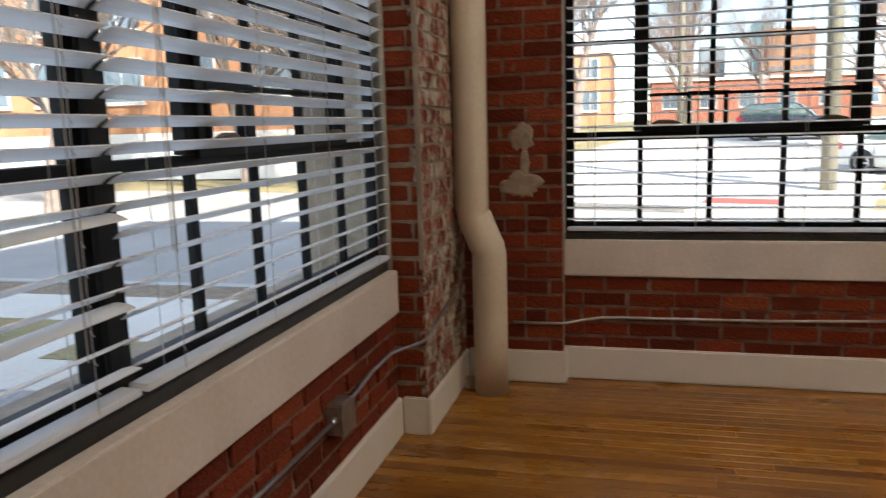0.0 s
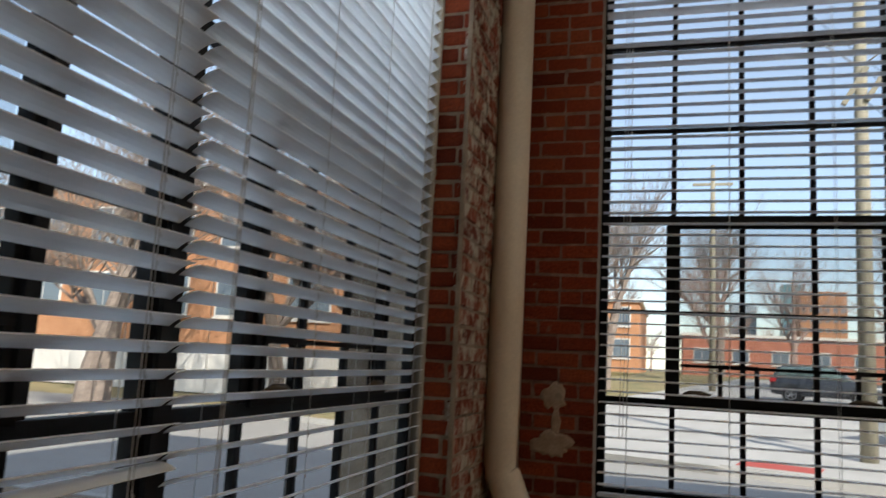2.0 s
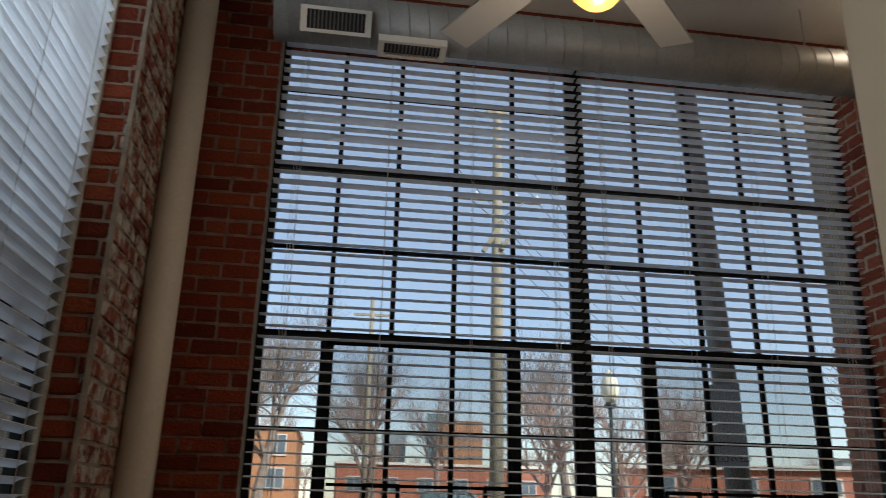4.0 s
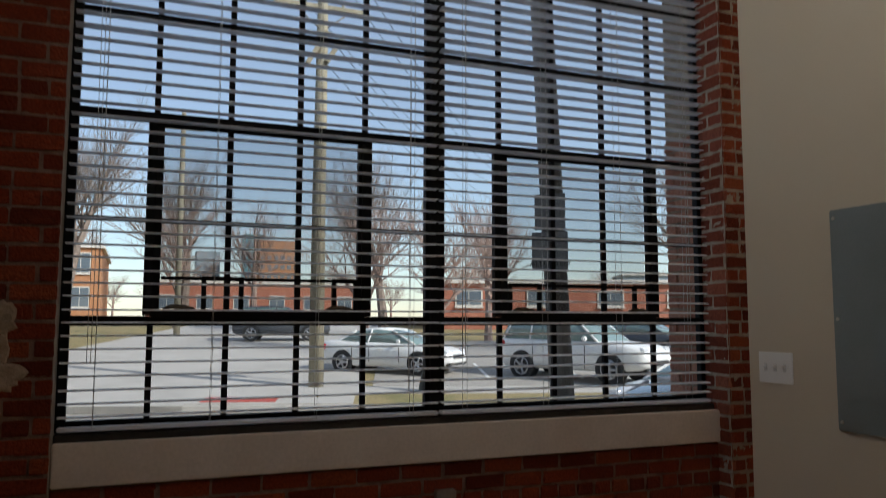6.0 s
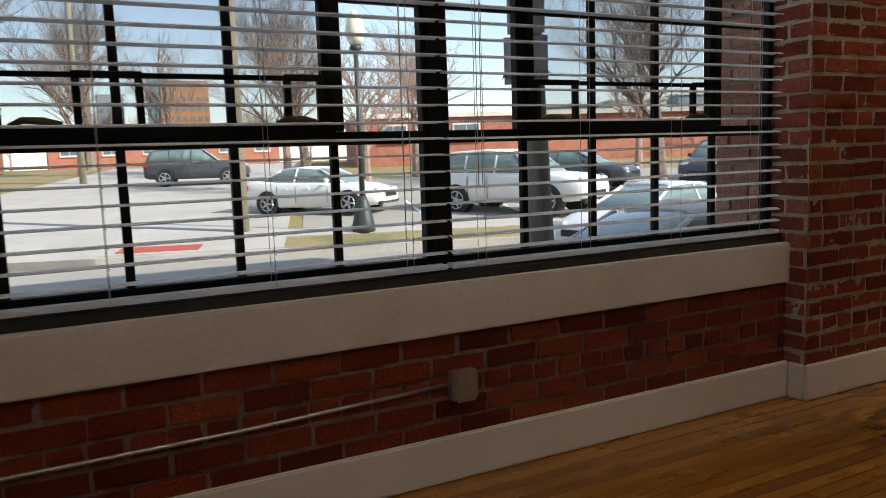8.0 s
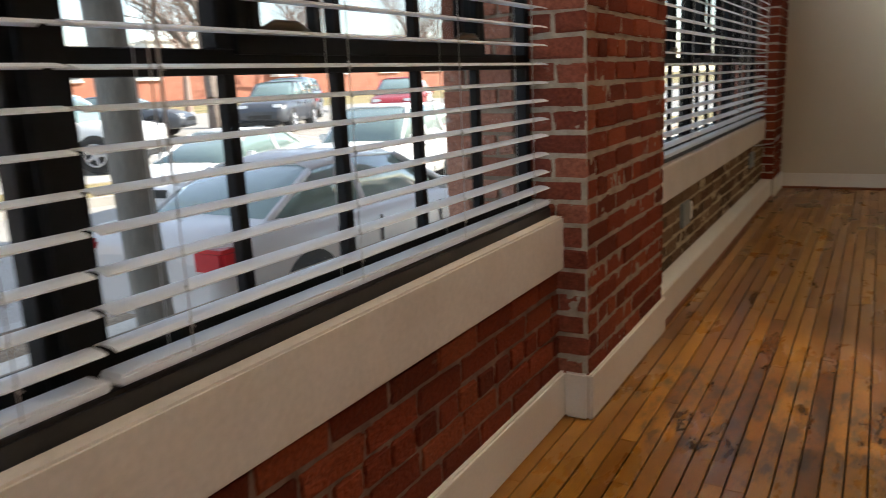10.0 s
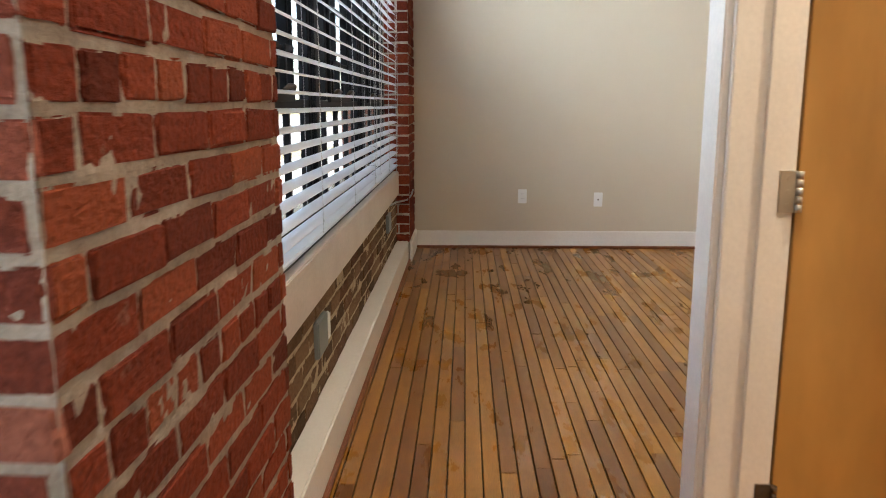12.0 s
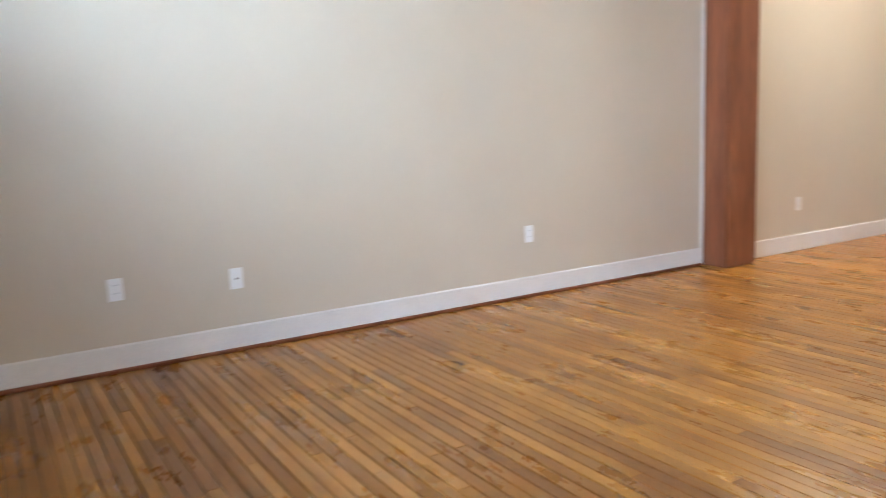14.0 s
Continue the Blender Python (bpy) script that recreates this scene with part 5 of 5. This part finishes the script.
for src, spots in ((tree_a, spots_a), (tree_b, spots_b)):
    for x, y, s, turn in spots:
        copy_thing(src, pose(x, y, far_z(x, y) - 0.05 if x > -13 and far_v(x, y) > 0.3 else G, 0, 0, turn) @ Matrix.Scale(s, 4)).scale = (s, s, s)

# the wooded skyline far off
rnd_far = random.Random(77)
for k in range(48):
    x, s = -70 + 5.2 * k + rnd_far.uniform(-3, 3), rnd_far.uniform(0.8, 1.5)
    copy_thing(tree_b, pose(x, 118 + rnd_far.uniform(-14, 14), far_z(0, 118) if x > -30 else G, 0, 0, rnd_far.uniform(0, 360)) @ Matrix.Scale(s, 4)).scale = (s, s, s)

# ---- buildings ----
M["bldred"] = surface("far_red_brick", [(0.3, (0.36, 0.13, 0.08)), (0.7, (0.46, 0.19, 0.12))], 1.5, 0.85, 0, 12, 0.2, 0.01, 0.2)
M["bldorange"] = surface("far_orange_brick", [(0.3, (0.42, 0.19, 0.09)), (0.7, (0.52, 0.26, 0.13))], 1.5, 0.85, 0, 12, 0.2, 0.01, 0.25)
M["bldwhite"] = surface("far_white_stucco", [(0.3, (0.62, 0.58, 0.52)), (0.7, (0.72, 0.68, 0.62))], 0.8, 0.85, 0, 12, 0.1, 0.01, 0.1)
M["bldgrey"] = surface("far_grey_facade", [(0.3, (0.24, 0.29, 0.33)), (0.7, (0.32, 0.38, 0.42))], 0.3, 0.5, 0, 4, 0.1, 0.01, 0.2)
M["bldteal"] = surface("far_teal_glass_tower", [(0.3, (0.12, 0.26, 0.3)), (0.7, (0.18, 0.34, 0.38))], 0.2, 0.3, 0.2, 2, 0.1, 0.01, 0.2)
M["winglass"] = plain("far_window_glass", (0.12, 0.15, 0.18), 0.1, 0.0, 0.5)


def building(name, m, w, d, h, wall, label, rows=(), cols=0, ww=1.0, wh=1.4, base=0.0, base_mat="bldwhite", frame="bldwhite"):
    """A block with a plinth, a cornice and windows on its front (-y side), each with a frame, a pane and a sill."""
    b = thing(name, label, "building", "", m)
    if base:
        part("plinth", boxes((-0.1, w + 0.1, -0.1, d, 0, base), bevel=0.02), base_mat, b)
    part("wall", boxes((0, w, 0, d, base, h)), wall, b)
    part("roof", boxes((-0.25, w + 0.25, -0.25, d + 0.25, h, h + 0.25), (0, w, 0, d, h + 0.25, h + 0.3)), frame, b)
    for z in rows:
        for c in range(cols):
            u = w * (c + 0.5) / cols - ww / 2
            win = part("window", boxes((u - 0.1, u + ww + 0.1, -0.06, -0.0, z - 0.1, z + wh + 0.1)), frame, b)
            part("pane", boxes((u, u + ww / 2 - 0.03, -0.075, -0.061, z, z + wh), (u + ww / 2 + 0.03, u + ww, -0.075, -0.061, z, z + wh)), "winglass", win)
            part("sill", boxes((u - 0.15, u + ww + 0.15, -0.14, -0.0, z - 0.2, z - 0.11)), frame, win)
    return b


building("low_brick_building", pose(18.9, 43.4, far_z(24, 42), 0, 0, -18), 52, 14, 3.0, "bldred", "long low red brick building with small white framed windows", (1.6,), 11, 1.6, 0.9)
building("brick_building", pose(-46, 30, G, 0, 0, 0), 36, 12, 10.5, "bldorange", "orange brick building with large white windows on a pale plinth", (3.9, 7.4), 9, 2.2, 2.0, 2.3)
building("brick_building", pose(-14.5, 68, far_z(0, 68) - 0.1, 0, 0, 0), 12.5, 20, 6.4, "bldorange", "orange brick building down the cross street", (1.4, 4.3), 4, 1.4, 1.6)
building("warehouse", pose(2, 86, far_z(2, 86) - 0.1, 0, 0, 0), 24, 14, 4.4, "bldred", "red brick warehouse beyond the trees", (1.6,), 6, 1.6, 1.4)
building("office_tower", pose(51, 390, G, 0, 0, 0), 9, 14, 45, "bldteal", "teal glass office tower on the skyline", tuple(range(4, 42, 5)), 4, 2.4, 2.4, 0, "bldwhite", "bldteal")
building("brick_tower", pose(49.5, 330, G, 0, 0, 0), 17, 14, 36, "bldorange", "brown brick apartment block on the skyline", tuple(range(4, 30, 4)), 6, 1.8, 1.8, 0, "bldwhite", "bldorange")
building("grey_tower", pose(30, 420, G, 0, 0, 0), 12, 14, 38, "bldgrey", "grey office block on the skyline", tuple(range(4, 34, 5)), 4, 2.0, 2.2, 0, "bldwhite", "bldgrey")
for k in range(7):
    building("row_house", pose(70 + 9.5 * k, 95 - 4.2 * k, G + 3.0, 0, 0, -24), 8.4, 9, 6 + (k % 3) * 0.6, "bldwhite" if k % 2 else "bldgrey", "pale row house on the far rise", (1.2, 3.8), 3, 0.9, 1.3)
struct("rise_far", boxes((64, 150, 60, 140, G - 0.2, G + 3.0)), "grass", "grassy rise beyond the parking lot", "ground")
# ---- bricks of the inner faces, each a piece of its own ----
def brick_mesh(length, seed):
    rnd = random.Random(seed)
    bm = boxes((0.0, length, 0.0, 0.03, 0.0, 0.0605), bevel=0.004, seg=2)
    for v in bm.verts:
        v.co += Vector((rnd.uniform(-1, 1) * 0.003, rnd.uniform(-1, 1) * 0.002, rnd.uniform(-1, 1) * 0.003))
    me = bpy.data.meshes.new("brick")
    bmesh.ops.recalc_face_normals(bm, faces=bm.faces[:])
    bm.to_mesh(me)
    bm.free()
    return me


STRETCH, HEADER = [brick_mesh(0.2, k) for k in range(6)], [brick_mesh(0.094, 20 + k) for k in range(5)]
COURSE = 0.0735
dressed = {}


def dressed_mesh(me, mat):
    key = (me.name, mat)
    if key not in dressed:
        dressed[key] = me.copy()
        dressed[key].materials.append(M[mat])
    return dressed[key]


def brick_face(wall, origin, along, out, width, z0, z1, mat, seed, header_every=6):
    """Lay courses over a wall face: origin is its lower start, along its direction, out its outward normal."""
    rnd = random.Random(seed)
    u, n = Vector(along), Vector(out)
    k0 = int(z0 / COURSE)
    for k in range(k0, int(z1 / COURSE)):
        z = k * COURSE
        if z < z0 - 0.05:
            continue
        head = header_every and k % header_every == 4
        unit, meshes, full = (0.105, HEADER, 0.094) if head else (0.211, STRETCH, 0.2)
        s = -unit * (0.5 if k % 2 else 0.0) - rnd.uniform(0, 0.02)
        while s < width - 0.02:
            a, b = max(s, 0.0), min(s + full + rnd.uniform(-0.006, 0.005), width)
            if b - a > 0.02:
                pool, base = (HEADER, 0.094) if b - a < 0.13 else (STRETCH, 0.2)
                ob = new("brick", dressed_mesh(rnd.choice(pool), mat))
                ob.parent = wall
                p = Vector(origin) + u * a + n * rnd.uniform(-0.002, 0.0035)
                rot = Matrix((u, -n, (0, 0, 1))).transposed().to_4x4()
                ob.matrix_basis = Matrix.Translation((p.x, p.y, z + rnd.uniform(-0.002, 0.002))) @ rot @ pose(0, 0, 0, 0, rnd.uniform(-0.5, 0.5), 0) @ Matrix.Diagonal(((b - a) / base, 1, 1, 1))
            s += unit


brick_face(wall_pier, (PIER_X0, PIER_F, 0), (1, 0, 0), (0, -1, 0), PIER_X1 - PIER_X0, BB, CEIL, "brick", 1)
# west side laid in the brick whose tone carries the daylight
brick_face(wall_pier, (PIER_X0 - 0.011, REC + 0.1, 0), (0, -1, 0), (-1, 0, 0), REC + 0.1 - PIER_F, BB, CEIL, "brick_daylit", 2, 0)
brick_face(wall_corner, (0.1, PIER_F, 0), (1, 0, 0), (0, -1, 0), W1_X0 - 0.1, BB, CEIL, "brick", 3)
brick_face(wall_cw, (0.1, WW_Y1, 0), (0, 1, 0), (1, 0, 0), PIER_F - WW_Y1, BB, CEIL, "brick_worn", 4)
brick_face(wall_cw, (-0.03, WW_Y1, 0), (1, 0, 0), (0, -1, 0), 0.127, BB, CEIL, "brick", 5, 0)
brick_face(wall_n1, (W1_X0, REC, 0), (1, 0, 0), (0, -1, 0), W1_X1 - W1_X0, BB - 0.02, SILL_B + 0.03, "brick", 6)
brick_face(wall_w, (-REC, -4.4, 0), (0, 1, 0), (1, 0, 0), 4.4 + WW_Y1, BB - 0.02, SILL_B + 0.03, "brick", 7)
brick_face(wall_n2, (W2_X0, REC, 0), (1, 0, 0), (0, -1, 0), W2_X1 - W2_X0, BB - 0.02, SILL_B + 0.03, "brick_brown", 8, 2)
brick_face(wall_far, (W2_X1, PIER_F, 0), (1, 0, 0), (0, -1, 0), EAST - W2_X1, BB, 2.6, "brick", 9)
brick_face(wall_far, (W2_X1 - 0.011, 0.1, 0), (0, -1, 0), (-1, 0, 0), 0.1 - PIER_F, BB, 2.6, "brick", 10, 0)


# ---- rough mortar filling the joints, in places smeared over the brick edges ----
def mortar_beds(wall, origin, along, out, width, z0, z1, mat, seed, proud=0.0):
    u, n, o = Vector(along), Vector(out), Vector(origin)
    nu, nz = max(3, int(width / 0.013)), max(3, int((z1 - z0) / 0.013))
    vs = []
    for j in range(nz + 1):
        z = z0 + (z1 - z0) * j / nz
        for i in range(nu + 1):
            s = width * i / nu
            d = -0.0065 + proud + 0.004 * noise.noise((s * 16, z * 16, seed)) + 0.0035 * noise.noise((s * 55, z * 55, seed + 5))
            p = o + u * s + n * d
            vs.append((p.x, p.y, z))
    w = nu + 1
    fs = [(j * w + i, j * w + i + 1, (j + 1) * w + i + 1, (j + 1) * w + i) for j in range(nz) for i in range(nu)]
    me = bpy.data.meshes.new("mortar_bed")
    me.from_pydata(vs, [], fs)
    me.materials.append(M[mat])
    ob = new("mortar_bed", me)
    ob.parent = wall
    tagged(ob, "rough uneven mortar between the bricks", "", "", "stuff")


mortar_beds(wall_pier, (PIER_X0, PIER_F, 0), (1, 0, 0), (0, -1, 0), PIER_X1 - PIER_X0, BB, CEIL, "mortar", 1, 0.0034)
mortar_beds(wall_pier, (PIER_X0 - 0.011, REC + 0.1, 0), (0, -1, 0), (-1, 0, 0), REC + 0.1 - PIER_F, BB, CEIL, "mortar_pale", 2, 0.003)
mortar_beds(wall_cw, (-0.03, WW_Y1, 0), (1, 0, 0), (0, -1, 0), 0.127, BB, CEIL, "mortar", 5)
mortar_beds(wall_cw, (0.1, WW_Y1, 0), (0, 1, 0), (1, 0, 0), PIER_F - WW_Y1, BB, CEIL, "mortar", 4)
mortar_beds(wall_corner, (0.1, PIER_F, 0), (1, 0, 0), (0, -1, 0), W1_X0 - 0.1, BB, CEIL, "mortar_red", 3)
mortar_beds(wall_n1, (W1_X0, REC, 0), (1, 0, 0), (0, -1, 0), W1_X1 - W1_X0, BB - 0.02, SILL_B + 0.03, "mortar_red", 6)
mortar_beds(wall_w, (-REC, -4.4, 0), (0, 1, 0), (1, 0, 0), 4.4 + WW_Y1, BB - 0.02, SILL_B + 0.03, "mortar_red", 7)
mortar_beds(wall_n2, (W2_X0, REC, 0), (1, 0, 0), (0, -1, 0), W2_X1 - W2_X0, BB - 0.02, SILL_B + 0.03, "mortar_dark", 8, 0.0045)
mortar_beds(wall_far, (W2_X1 - 0.011, 0.1, 0), (0, -1, 0), (-1, 0, 0), 0.1 - PIER_F, BB, 2.6, "mortar_pale", 10)
# outer reveals beyond the glass, in brick paled for the skylight on them
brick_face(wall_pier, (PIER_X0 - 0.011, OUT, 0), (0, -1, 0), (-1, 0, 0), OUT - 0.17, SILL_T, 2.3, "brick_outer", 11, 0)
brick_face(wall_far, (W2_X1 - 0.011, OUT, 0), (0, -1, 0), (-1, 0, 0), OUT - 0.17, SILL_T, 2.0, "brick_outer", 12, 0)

# ---- hardwood strip floor ----
STRIP = 0.0572
def plank_shape(length, w=STRIP - 0.004, h=0.022, c=0.0018):
    """Profile with eased long edges, as vertices and faces."""
    prof = [(0, -h), (w, -h), (w, -c), (w - c, 0), (c, 0), (0, -c)]
    vs = [(x, y, z) for x in (0.0, length) for y, z in prof]
    fs = [(i, (i + 1) % 6, 6 + (i + 1) % 6, 6 + i) for i in range(6)] + [tuple(range(5, -1, -1)), tuple(range(6, 12))]
    return vs, fs


plank_meshes = {}
def plank_mesh(length):
    key = round(length, 1)
    if key not in plank_meshes:
        me = bpy.data.meshes.new("plank")
        vs, fs = plank_shape(key)
        me.from_pydata(vs, [], fs)
        me.materials.append(M["floor"])
        plank_meshes[key] = me
    return plank_meshes[key], key


floor = tagged(new("floor"), "worn honey brown hardwood strip floor with dark gaps", "floor", "", "structure")
rnd = random.Random(42)
rest_v, rest_f = [], []
rows = int((0.02 - SOUTH) / STRIP)
for k in range(rows):
    y = 0.02 - (k + 1) * STRIP
    x = -0.02 - rnd.uniform(0, 1.2)
    while x < EAST:
        length = rnd.choice((0.4, 0.6, 0.8, 0.9, 1.0, 1.2, 1.4, 1.6, 2.0))
        a, b = max(x, -0.02), min(x + length - 0.0015, EAST)
        if b - a > 0.03:
            dz = rnd.uniform(-0.0012, 0.0004)
            if y > -1.05 and a < EAST or (y > -2.1 and a > 4.7):
                me, base = plank_mesh(max(b - a, 0.1))
                ob = new("plank", me)
                ob.parent = floor
                ob.matrix_basis = Matrix.Translation((a, y, dz)) @ Matrix.Diagonal(((b - a) / base, 1, 1, 1))
            else:
                vs, fs = plank_shape(b - a)
                i = len(rest_v)
                rest_v += [(p + a, q + y, r + dz) for p, q, r in vs]
                rest_f += [tuple(i + j for j in f) for f in fs]
        x += length
me = bpy.data.meshes.new("plank_field")
me.from_pydata(rest_v, [], rest_f)
me.materials.append(M["floor"])
field = new("plank_field", me)
field.parent = floor
tagged(field, "worn honey brown hardwood strips", "", "", "stuff")
